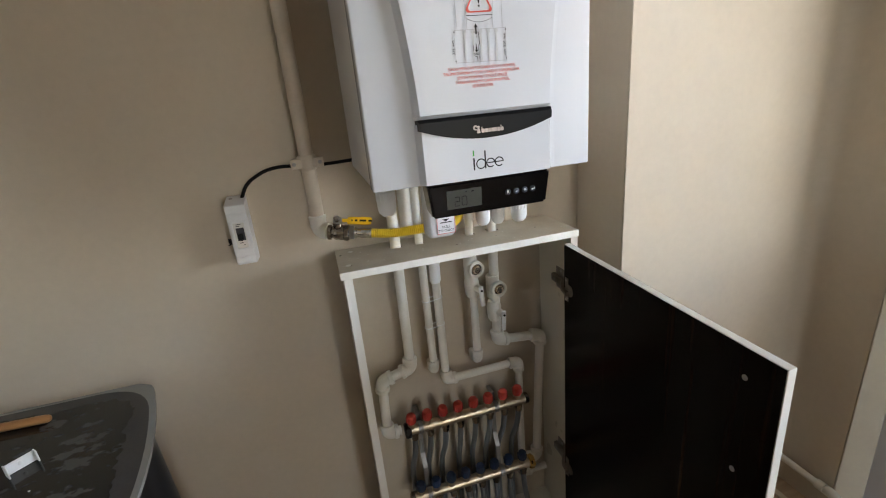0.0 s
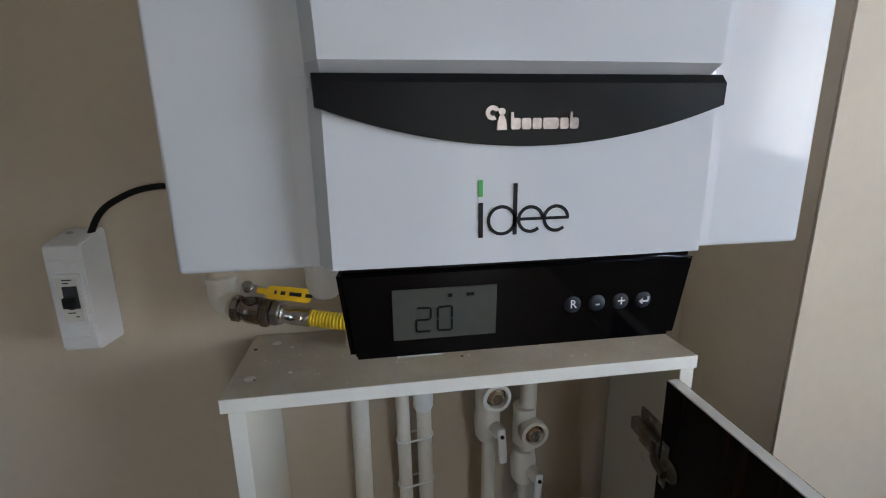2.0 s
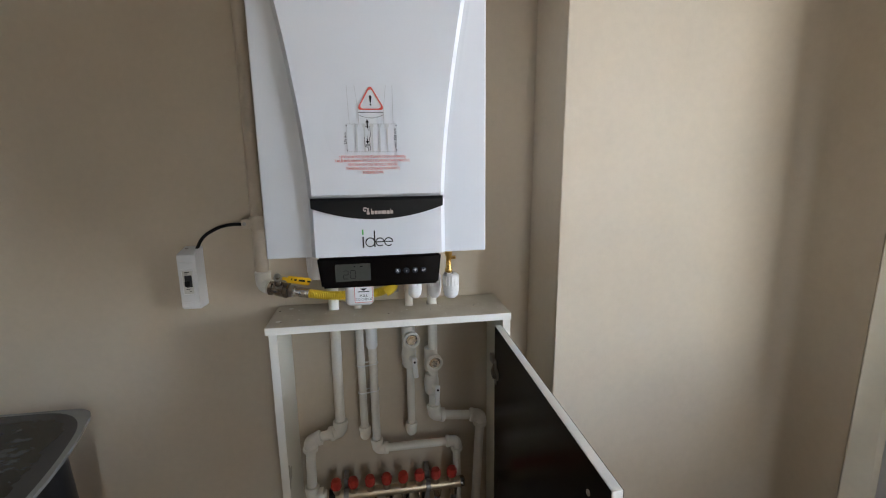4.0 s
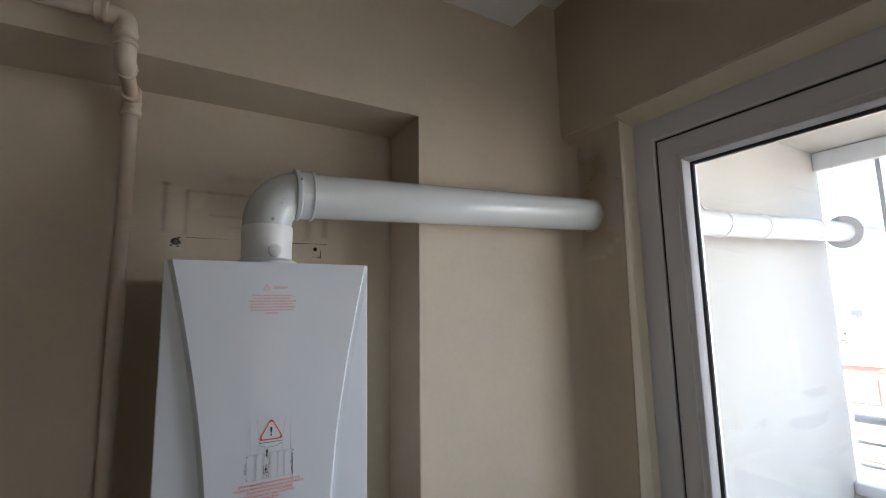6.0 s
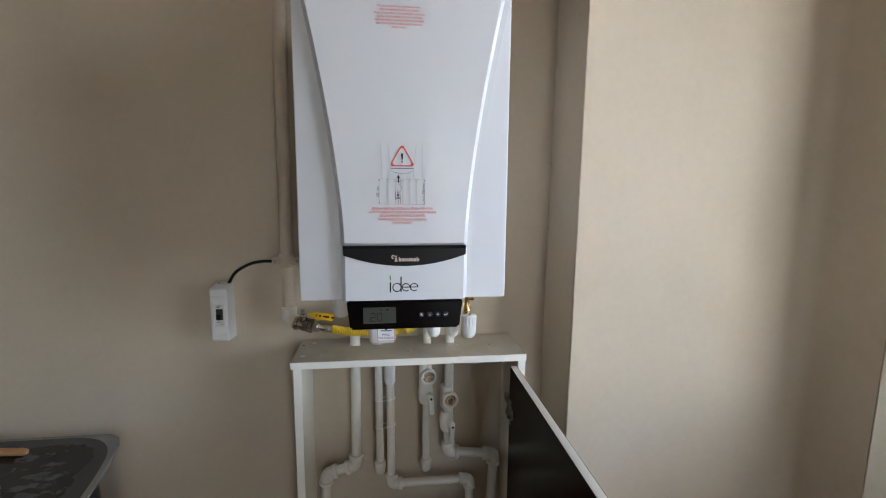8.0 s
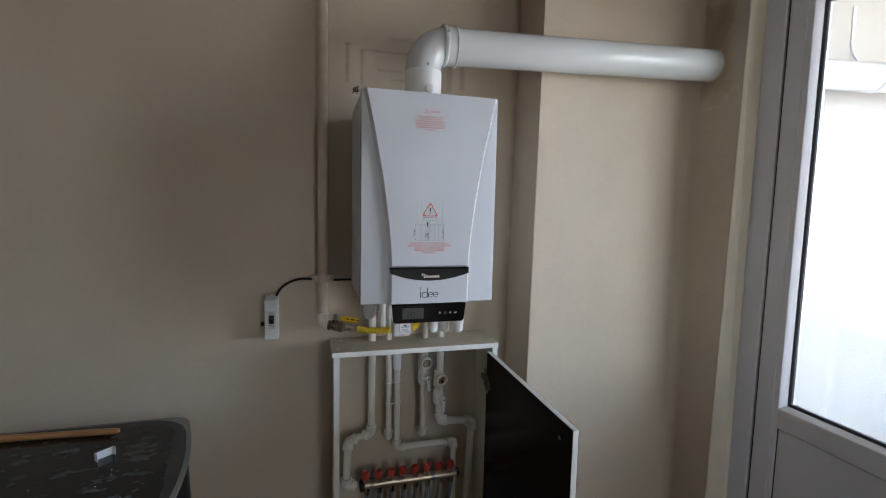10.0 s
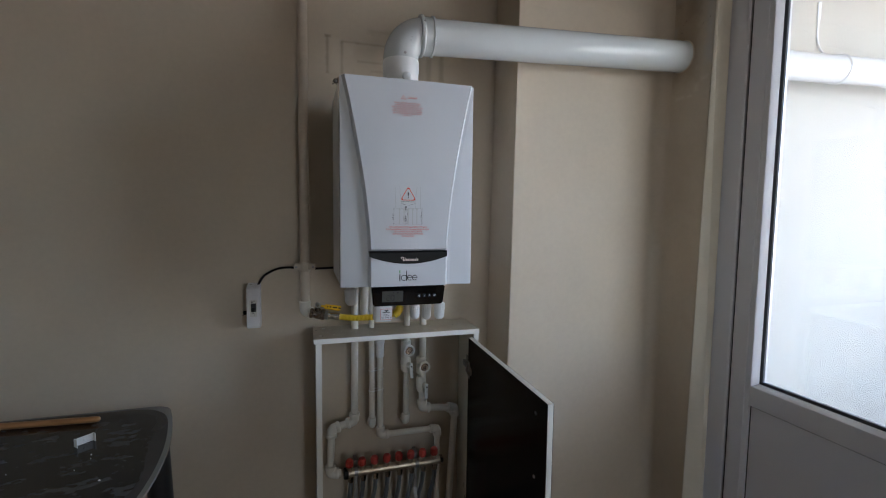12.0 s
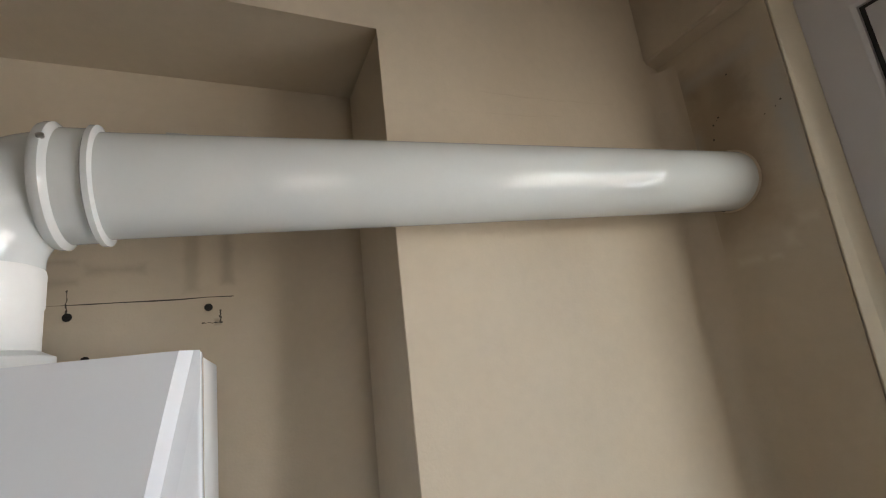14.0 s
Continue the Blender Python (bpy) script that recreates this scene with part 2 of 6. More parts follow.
def wenge():
    """Dark wenge foil with upright grain streaks and a few red-brown lines."""
    m = surface("dark_wenge_foil", (0.006, 0.0038, 0.003), 0.2, var=0.35, scale=3.5, fine=26, stretch=(8, 8, 0.35), bump=0.00008, bump_scale=60, rough_var=0.05, tint=(0.003, 0.002, 0.0018), spec=0.10)
    n, l = m.node_tree.nodes, m.node_tree.links
    b = n["Principled BSDF"]
    old = b.inputs["Base Color"].links[0].from_socket
    co, mp, t, r, mix = n.new("ShaderNodeTexCoord"), n.new("ShaderNodeMapping"), n.new("ShaderNodeTexNoise"), n.new("ShaderNodeMapRange"), n.new("ShaderNodeMix")
    mp.inputs["Scale"].default_value = (26, 26, 0.9)
    t.inputs["Scale"].default_value, t.inputs["Detail"].default_value, t.inputs["Roughness"].default_value = 1.6, 4, 0.6
    r.inputs["From Min"].default_value, r.inputs["From Max"].default_value = 0.55, 0.74
    mix.data_type = "RGBA"
    mix.inputs["B"].default_value = (0.034, 0.015, 0.007, 1)
    l.new(co.outputs["Object"], mp.inputs[0]), l.new(mp.outputs[0], t.inputs["Vector"]), l.new(t.outputs["Fac"], r.inputs["Value"])
    l.new(r.outputs[0], mix.inputs["Factor"]), l.new(old, mix.inputs["A"]), l.new(mix.outputs["Result"], b.inputs["Base Color"])
    return m


M["wenge"] = wenge()


def soft_marked(name, marks, axis):
    """Wall paint with soft-edged marks: (a, z, half a, half z, softness, strength, colour), a along the named axis."""
    m = surface(name, (0.570, 0.486, 0.378), 0.55, var=0.05, scale=3.0, fine=55, bump=0.0003, bump_scale=220, spec=0.35)
    n, l = m.node_tree.nodes, m.node_tree.links
    b = n["Principled BSDF"]
    co, sep, t = n.new("ShaderNodeTexCoord"), n.new("ShaderNodeSeparateXYZ"), n.new("ShaderNodeTexNoise")
    t.inputs["Scale"].default_value, t.inputs["Detail"].default_value, t.inputs["Roughness"].default_value = 24, 4, 0.6
    l.new(co.outputs["Object"], sep.inputs[0]), l.new(co.outputs["Object"], t.inputs["Vector"])

    def calc(op, a, c=0.0):
        k = n.new("ShaderNodeMath")
        k.operation = op
        for slot, v in ((0, a), (1, c)):
            if isinstance(v, (int, float)):
                k.inputs[slot].default_value = v
            else:
                l.new(v, k.inputs[slot])
        return k.outputs[0]

    wob = calc("MULTIPLY", calc("SUBTRACT", t.outputs["Fac"], 0.5), 1.0)
    base = b.inputs["Base Color"].links[0].from_socket
    for a, z, ha, hz, soft, strength, color in marks:
        da = calc("SUBTRACT", calc("ABSOLUTE", calc("SUBTRACT", sep.outputs[axis], a)), ha)
        dz = calc("SUBTRACT", calc("ABSOLUTE", calc("SUBTRACT", sep.outputs["Z"], z)), hz)
        d = calc("ADD", calc("MAXIMUM", da, dz), calc("MULTIPLY", wob, soft * 1.8))
        r, mix = n.new("ShaderNodeMapRange"), n.new("ShaderNodeMix")
        r.interpolation_type = "SMOOTHSTEP"
        r.inputs["From Min"].default_value, r.inputs["From Max"].default_value = soft, -soft
        r.inputs["To Max"].default_value = strength
        mix.data_type = "RGBA"
        mix.inputs["B"].default_value = (*color, 1)
        l.new(d, r.inputs["Value"]), l.new(r.outputs[0], mix.inputs["Factor"]), l.new(base, mix.inputs["A"])
        base = mix.outputs["Result"]
    l.new(base, b.inputs["Base Color"])
    return m


SMUT_SHADE, PALE, OCHRE, GREY = (0.20, 0.155, 0.11), (0.68, 0.61, 0.50), (0.40, 0.30, 0.20), (0.50, 0.48, 0.45)
# Dark strips paint in the shade along raised plaster edges, beside real marks.
M["niche_wall"] = soft_marked("marked_niche_wall", [
    (-0.215, 1.985, 0.004, 0.066, 0.007, 0.55, SMUT_SHADE), (-0.212, 2.050, 0.010, 0.004, 0.005, 0.6, SMUT_SHADE), (-0.185, 1.985, 0.016, 0.060, 0.012, 0.35, PALE),
    (-0.163, 1.975, 0.003, 0.060, 0.007, 0.45, SMUT_SHADE), (-0.07, 2.036, 0.092, 0.002, 0.007, 0.50, SMUT_SHADE), (-0.135, 2.005, 0.014, 0.020, 0.012, 0.35, PALE),
    (-0.045, 1.971, 0.060, 0.002, 0.007, 0.38, SMUT_SHADE), (-0.02, 1.940, 0.036, 0.003, 0.008, 0.35, SMUT_SHADE), (-0.02, 2.085, 0.045, 0.006, 0.016, 0.30, SMUT_SHADE),
    (0.165, 1.985, 0.010, 0.068, 0.007, 0.30, SMUT_SHADE), (0.217, 1.990, 0.008, 0.062, 0.008, 0.38, SMUT_SHADE), (0.065, 1.957, 0.035, 0.005, 0.009, 0.35, SMUT_SHADE), (0.19, 1.975, 0.010, 0.05, 0.008, 0.25, PALE),
    (-0.187, 1.884, 0.014, 0.016, 0.006, 0.45, PALE), (0.202, 1.866, 0.004, 0.004, 0.004, 0.6, SMUT_SHADE)], "X")
M["side_wall"] = soft_marked("filled_side_wall", [
    (-0.315, 2.090, 0.060, 0.170, 0.035, 0.72, OCHRE), (-0.350, 2.195, 0.030, 0.050, 0.025, 0.35, SMUT_SHADE), (-0.250, 2.240, 0.030, 0.030, 0.03, 0.40, SMUT_SHADE),
    (-0.425, 2.080, 0.014, 0.110, 0.022, 0.85, GREY), (-0.255, 2.080, 0.012, 0.050, 0.02, 0.65, GREY), (-0.34, 2.245, 0.08, 0.012, 0.018, 0.5, GREY),
    (-0.300, 1.866, 0.020, 0.004, 0.010, 0.85, PALE), (-0.345, 1.864, 0.010, 0.004, 0.007, 0.85, PALE), (-0.375, 1.890, 0.008, 0.012, 0.010, 0.6, PALE), (-0.410, 1.915, 0.014, 0.006, 0.010, 0.55, PALE),
    (-0.33, 1.55, 0.05, 0.12, 0.06, 0.22, OCHRE), (-0.36, 1.20, 0.04, 0.20, 0.06, 0.20, OCHRE)], "Y")


def stone_print():
    """Black glass print with grey stone flakes."""
    m = surface("stone_printed_glass", (0.02, 0.021, 0.022), 0.07, var=0.3, scale=9, coat=0.0, rough_var=0.02, spec=0.36)
    n, l = m.node_tree.nodes, m.node_tree.links
    b = n["Principled BSDF"]
    co, mp, t = n.new("ShaderNodeTexCoord"), n.new("ShaderNodeMapping"), n.new("ShaderNodeTexNoise")
    mp.inputs["Scale"].default_value, mp.inputs["Rotation"].default_value = (0.75, 1.25, 1), (0, 0, radians(-35))
    t.inputs["Scale"].default_value, t.inputs["Detail"].default_value, t.inputs["Roughness"].default_value = 30, 3, 0.5
    r = n.new("ShaderNodeValToRGB")
    r.color_ramp.elements[0].position, r.color_ramp.elements[1].position = 0.56, 0.62
    r.color_ramp.elements[0].color, r.color_ramp.elements[1].color = (0.008, 0.009, 0.012, 1), (0.072, 0.073, 0.078, 1)
    l.new(co.outputs["Object"], mp.inputs[0]), l.new(mp.outputs[0], t.inputs["Vector"]), l.new(t.outputs["Fac"], r.inputs[0])
    l.new(r.outputs[0], b.inputs["Base Color"])
    return m


M["stone_print"] = stone_print()


# ---- mesh helpers ----
def finish(name, bm, material, smooth=40):
    me = bpy.data.meshes.new(name)
    bmesh.ops.recalc_face_normals(bm, faces=bm.faces)
    bm.to_mesh(me)
    bm.free()
    me.materials.append(M[material])
    if smooth:
        me.polygons.foreach_set("use_smooth", [True] * len(me.polygons))
        me.set_sharp_from_angle(angle=radians(smooth))
    return me


def thing(name, at, label, category, group="", kind=""):
    """A top-level Empty at the thing's base."""
    e = new(name)
    e.location, e.empty_display_size = at, 0.05
    e["base"] = at
    return tagged(e, label, category, group, kind)


def part(name, bm, material, parent, label="", smooth=40):
    ob = new(name, finish(name, bm, material, smooth))
    ob.parent = parent
    root = parent
    while root.parent:
        root = root.parent
    if parent is root:
        ob.matrix_parent_inverse = Matrix.Translation(-Vector(root.location))
    if label:
        ob["label"] = label
    return ob


def single(name, bm, material, label, category="", kind="", group="", smooth=40):
    return tagged(new(name, finish(name, bm, material, smooth)), label, category, group, kind)


def box(lo, hi, bevel=0.0, seg=2, bm=None, m=None):
    own = bmesh.new()
    lo, hi = Vector(lo), Vector(hi)
    bmesh.ops.create_cube(own, size=1.0, matrix=Matrix.LocRotScale((lo + hi) / 2, None, hi - lo))
    if bevel:
        bmesh.ops.bevel(own, geom=list(own.edges), offset=bevel, segments=seg, profile=0.5, affect="EDGES", clamp_overlap=True)
    if m is not None:
        own.transform(m)
    return merge(bm, own)


def merge(bm, own):
    if bm is None:
        return own
    me = bpy.data.meshes.new("temporary")
    own.to_mesh(me)
    own.free()
    bm.from_mesh(me)
    bpy.data.meshes.remove(me)
    return bm


def rounded(points, radius, steps=6):
    """The polyline with its inner corners turned into arcs."""
    pts = [Vector(p) for p in points]
    if radius <= 0 or len(pts) < 3:
        return pts
    out = [pts[0]]
    for a, b, c in zip(pts, pts[1:], pts[2:]):
        u, v = (a - b), (c - b)
        r = min(radius, u.length * 0.49, v.length * 0.49)
        p, q = b + u.normalized() * r, b + v.normalized() * r
        for k in range(steps + 1):
            t = k / steps
            out.append(p * (1 - t) ** 2 + b * 2 * t * (1 - t) + q * t * t)
    return out + [pts[-1]]


def tube(points, radius, fillet=0.0, n=16, bm=None, steps=6, radii=None, cap=True):
    """A round bar along a polyline; radii may vary it point by point."""
    pts = rounded(points, fillet, steps)
    bm = bm or bmesh.new()
    side, rings = None, []
    for i, p in enumerate(pts):
        d = (pts[min(i + 1, len(pts) - 1)] - pts[max(i - 1, 0)]).normalized()
        if side is None:
            side = d.orthogonal().normalized()
        side = (side - d * side.dot(d)).normalized()
        up = d.cross(side)
        r = radii[i] if radii else radius
        rings.append([bm.verts.new(p + r * (math.cos(a) * side + math.sin(a) * up)) for a in (2 * math.pi * k / n for k in range(n))])
    for a, b in zip(rings, rings[1:]):
        for k in range(n):
            bm.faces.new((a[k], a[(k + 1) % n], b[(k + 1) % n], b[k]))
    if cap:
        bm.faces.new(rings[0][::-1]), bm.faces.new(rings[-1])
    return bm


def lathe(profile, at, axis, n=24, bm=None):
    """Turns (radius, height) pairs round an axis through at."""
    q = Vector((0, 0, 1)).rotation_difference(Vector(axis)).to_matrix()
    bm = bm or bmesh.new()
    rings = []
    for r, h in profile:
        rings.append([bm.verts.new(Vector(at) + q @ Vector((max(r, 1e-5) * math.cos(a), max(r, 1e-5) * math.sin(a), h))) for a in (2 * math.pi * k / n for k in range(n))])
    for a, b in zip(rings, rings[1:]):
        for k in range(n):
            bm.faces.new((a[k], a[(k + 1) % n], b[(k + 1) % n], b[k]))
    bm.faces.new(rings[0][::-1]), bm.faces.new(rings[-1])
    return bm


def plate(outline, depth, place, bm=None):
    """A flat piece from a 2D outline, with that depth, laid out by place (a 4x4: x, y in the plane, z out of it)."""
    own = bmesh.new()
    a = [own.verts.new((x, y, 0)) for x, y in outline]
    b = [own.verts.new((x, y, depth)) for x, y in outline]
    own.faces.new(a[::-1]), own.faces.new(b)
    for k in range(len(a)):
        j = (k + 1) % len(a)
        own.faces.new((a[k], a[j], b[j], b[k]))
    own.transform(place)
    return merge(bm, own)


def ring_strip(inner, outer, depth, place, bm=None, closed=True):
    """A band between two 2D outlines of equal length."""
    own = bmesh.new()
    v = [[own.verts.new((x, y, h)) for x, y in o] for o in (inner, outer) for h in (0, depth)]
    n = len(inner)
    for k in range(n if closed else n - 1):
        j = (k + 1) % n
        for a, b in ((0, 2), (2, 3), (3, 1), (1, 0)):
            own.faces.new((v[a][k], v[a][j], v[b][j], v[b][k]))
    if not closed:
        for k in (0, n - 1):
            own.faces.new((v[0][k], v[2][k], v[3][k], v[1][k]))
    own.transform(place)
    return merge(bm, own)


def arc(cx, cy, r, a0, a1, n):
    return [(cx + r * math.cos(radians(a0 + (a1 - a0) * k / n)), cy + r * math.sin(radians(a0 + (a1 - a0) * k / n))) for k in range(n + 1)]


def front_place(x, y, z):
    """Local x, y, z to world x, up and towards the room."""
    return Matrix.Translation((x, y, z)) @ Matrix(((1, 0, 0, 0), (0, 0, -1, 0), (0, 1, 0, 0), (0, 0, 0, 1)))


def lettering(text, size, place, material, name, parent, depth=0.0002, align="CENTER", stretch=1.0):
    """Words in the built-in font as a thin mesh."""
    cu = bpy.data.curves.new(name, "FONT")
    cu.body, cu.size, cu.align_x, cu.align_y, cu.extrude, cu.resolution_u = text, size, align, "CENTER", depth / 2, 2
    ob = bpy.data.objects.new(name, cu)
    scene.collection.objects.link(ob)
    me = bpy.data.meshes.new_from_object(ob.evaluated_get(bpy.context.evaluated_depsgraph_get()))
    bpy.data.objects.remove(ob)
    bm = bmesh.new()
    bm.from_mesh(me)
    bm.transform(place @ Matrix.Diagonal((stretch, 1, 1, 1)))
    return part(name, bm, material, parent, smooth=0)


# ---- structure ----
PVC_X = 1.14
FLOOR, NICHE, PIER_X, SIDE_X, BEAM_X = -0.04, -0.212, 0.447, 1.087, 1.055
CEIL, LINTEL, JAMB = 2.718, 2.303, -0.457
BACK, WEST = -3.8, -2.9


def structure(name, lo, hi, material, label, category="wall", bevel=0.0, seg=2):
    return single(name, box(lo, hi, bevel, seg), material, label, category, "structure")


structure("wall_north", (WEST, 0.0, FLOOR), (PIER_X + 0.05, 0.16, 2.95), "niche_wall", "beige painted rear wall of the boiler niche, old plaster marks with edge shade painted in")
structure("wall_pier_core", (PIER_X + 0.051, -0.0005, FLOOR), (1.30, 0.16, 2.95), "wall", "beige painted wall mass behind the pier")
bm = plate([(WEST, 2.297), (PIER_X, 2.297), (PIER_X, FLOOR), (1.30, FLOOR), (1.30, 2.95), (WEST, 2.95)], -NICHE - 0.001, front_place(0, -0.001, 0))
bmesh.ops.bevel(bm, geom=[e for e in bm.edges if all(v.co.y < NICHE + 0.01 for v in e.verts) and all(v.co.x <= PIER_X + 0.001 for v in e.verts)], offset=0.003, segments=2, affect="EDGES")
for v in bm.verts:
    if v.co.x < PIER_X + 0.01 and v.co.z < 2.4 and v.co.x > 0:
        v.co.x += 0.002 - 0.0122 * (2.297 - v.co.z)
single("wall_pier", bm, "wall", "beige painted pier and beam round the boiler niche", "wall", "structure")
bm = plate([(SIDE_X + 0.002, NICHE + 0.0)] + arc(SIDE_X - 0.045, NICHE - 0.045, 0.045, 90, 0, 10), LINTEL - FLOOR, Matrix.Translation((0, 0, FLOOR)))
single("corner_cove", bm, "wall", "rounded plaster corner between pier and side wall", "wall", "structure", smooth=60)
bm = plate([(SIDE_X, NICHE - 0.001), (SIDE_X, -0.432), (PVC_X, JAMB + 0.0005), (1.30, JAMB + 0.0005), (1.30, NICHE - 0.001)], LINTEL + 0.026 - FLOOR, Matrix.Translation((0, 0, FLOOR)))
for v in bm.verts:
    if abs(v.co.y + 0.432) < 1e-4:
        v.co.y += -0.014 if v.co.z > 1 else 0.022
bmesh.ops.bevel(bm, geom=[e for e in bm.edges if all(v.co.x < SIDE_X + 0.001 and v.co.y < -0.40 for v in e.verts)], offset=0.0025, segments=2, affect="EDGES")
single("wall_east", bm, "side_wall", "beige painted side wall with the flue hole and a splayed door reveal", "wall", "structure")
bm = plate([(BEAM_X, LINTEL + 0.027), (PVC_X, LINTEL), (1.30, LINTEL), (1.30, 2.95), (BEAM_X, 2.95)], NICHE - 0.001 - BACK, front_place(0, NICHE - 0.001, 0))
bmesh.ops.bevel(bm, geom=[e for e in bm.edges if all(v.co.x < BEAM_X + 0.001 and v.co.z < 2.4 for v in e.verts)], offset=0.005, segments=3, affect="EDGES")
single("beam_east", bm, "wall", "beige painted lintel beam with a splayed soffit over the balcony door", "beam", "structure")
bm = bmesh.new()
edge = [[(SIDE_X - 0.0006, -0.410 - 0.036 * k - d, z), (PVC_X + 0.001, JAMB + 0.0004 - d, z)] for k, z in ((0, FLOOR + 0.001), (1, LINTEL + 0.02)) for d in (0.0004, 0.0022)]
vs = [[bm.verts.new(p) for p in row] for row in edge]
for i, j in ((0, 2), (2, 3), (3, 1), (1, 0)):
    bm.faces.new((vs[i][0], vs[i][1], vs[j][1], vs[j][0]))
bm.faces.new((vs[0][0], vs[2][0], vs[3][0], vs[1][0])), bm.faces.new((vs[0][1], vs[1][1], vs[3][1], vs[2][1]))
single("reveal_trim", bm, "reveal", "smooth reveal beside the balcony door, paler than the wall", "trim", "structure", smooth=0)
single("soffit_trim", plate([(BEAM_X + 0.003, LINTEL + 0.0253), (PVC_X + 0.001, LINTEL - 0.0008), (PVC_X + 0.001, LINTEL - 0.0030), (BEAM_X + 0.003, LINTEL + 0.0232)], 1.56 + JAMB, front_place(0, JAMB, 0)), "reveal", "smooth soffit strip over the balcony door, paler than the wall", "trim", "structure", smooth=0)
structure("wall_east_rear", (SIDE_X, BACK, FLOOR), (1.30, -1.561, LINTEL), "wall", "beige painted side wall behind the balcony door")
# Unseen opening added in the far wall for the bluish fill lamp.
V0, V1 = -2.45, -1.75
structure("wall_west_rear", (WEST - 0.16, BACK, FLOOR), (WEST, V0, 2.95), "wall", "beige painted far wall of the room")
structure("wall_west_front", (WEST - 0.16, V1, FLOOR), (WEST, 0.16, 2.95), "wall", "beige painted far wall of the room")
structure("wall_west_sill", (WEST - 0.16, V0, FLOOR), (WEST, V1, 0.88), "wall", "beige painted wall below the added window")
structure("wall_west_lintel", (WEST - 0.16, V0, 2.12), (WEST, V1, 2.95), "wall", "beige painted wall above the added window")
# Unseen slab added to keep direct sun out of the added window.
structure("sun_block_slab", (WEST - 1.5, -4.0, 2.35), (WEST - 0.161, 1.5, 2.50), "concrete", "added concrete slab, out of view, that blocks the sun from the window", "slab")
structure("wall_south_left", (WEST - 0.16, BACK - 0.2, FLOOR), (W0, BACK, 2.95), "wall", "beige painted wall opposite the boiler")
structure("wall_south_right", (W1, BACK - 0.2, FLOOR), (1.30, BACK, 2.95), "wall", "beige painted wall opposite the boiler")
structure("south_threshold", (W0, BACK - 0.2, FLOOR - 0.12), (W1, BACK, FLOOR + 0.02), "concrete", "low threshold of the unseen glazed door opposite the boiler", "threshold")
structure("wall_south_lintel", (W0, BACK - 0.2, 2.10), (W1, BACK, 2.95), "wall", "beige painted wall above the unseen glazed door")
structure("ceiling", (WEST, BACK, CEIL), (0.842, NICHE, 2.95), "ceiling", "white painted ceiling with a curtain recess", "ceiling")
structure("ceiling_recess", (0.842, BACK, 2.86), (BEAM_X, NICHE, 2.95), "ceiling", "white painted ceiling of the curtain recess", "ceiling")
structure("floor", (WEST, BACK, FLOOR - 0.12), (1.30, 0.0, FLOOR), "floor", "brown wood-look laminate floor", "floor")
structure("curtain_track", (0.90, BACK + 0.05, 2.845), (0.93, NICHE - 0.02, 2.86), "pvc", "narrow white curtain track in the ceiling recess", "trim")
structure("floor_trim", (1.008, -1.2, FLOOR), (1.028, NICHE, FLOOR + 0.006), "strip", "narrow cream strip along the laminate floor", "trim", 0.002)


# ---- balcony door, and the room's added openings ----
def mitred(profile, y0, y1, z0, z1):
    """A moulding with mitred corners round an opening: (inset, x) pairs, closed."""
    bm = bmesh.new()
    rings = [[bm.verts.new((x, y, z)) for y, z in ((y0 - i, z0 + i), (y0 - i, z1 - i), (y1 + i, z1 - i), (y1 + i, z0 + i))] for i, x in profile]
    for a, b in zip(rings, rings[1:] + rings[:1]):
        for k in range(4):
            j = (k + 1) % 4
            bm.faces.new((a[k], a[j], b[j], b[k]))
    return bm


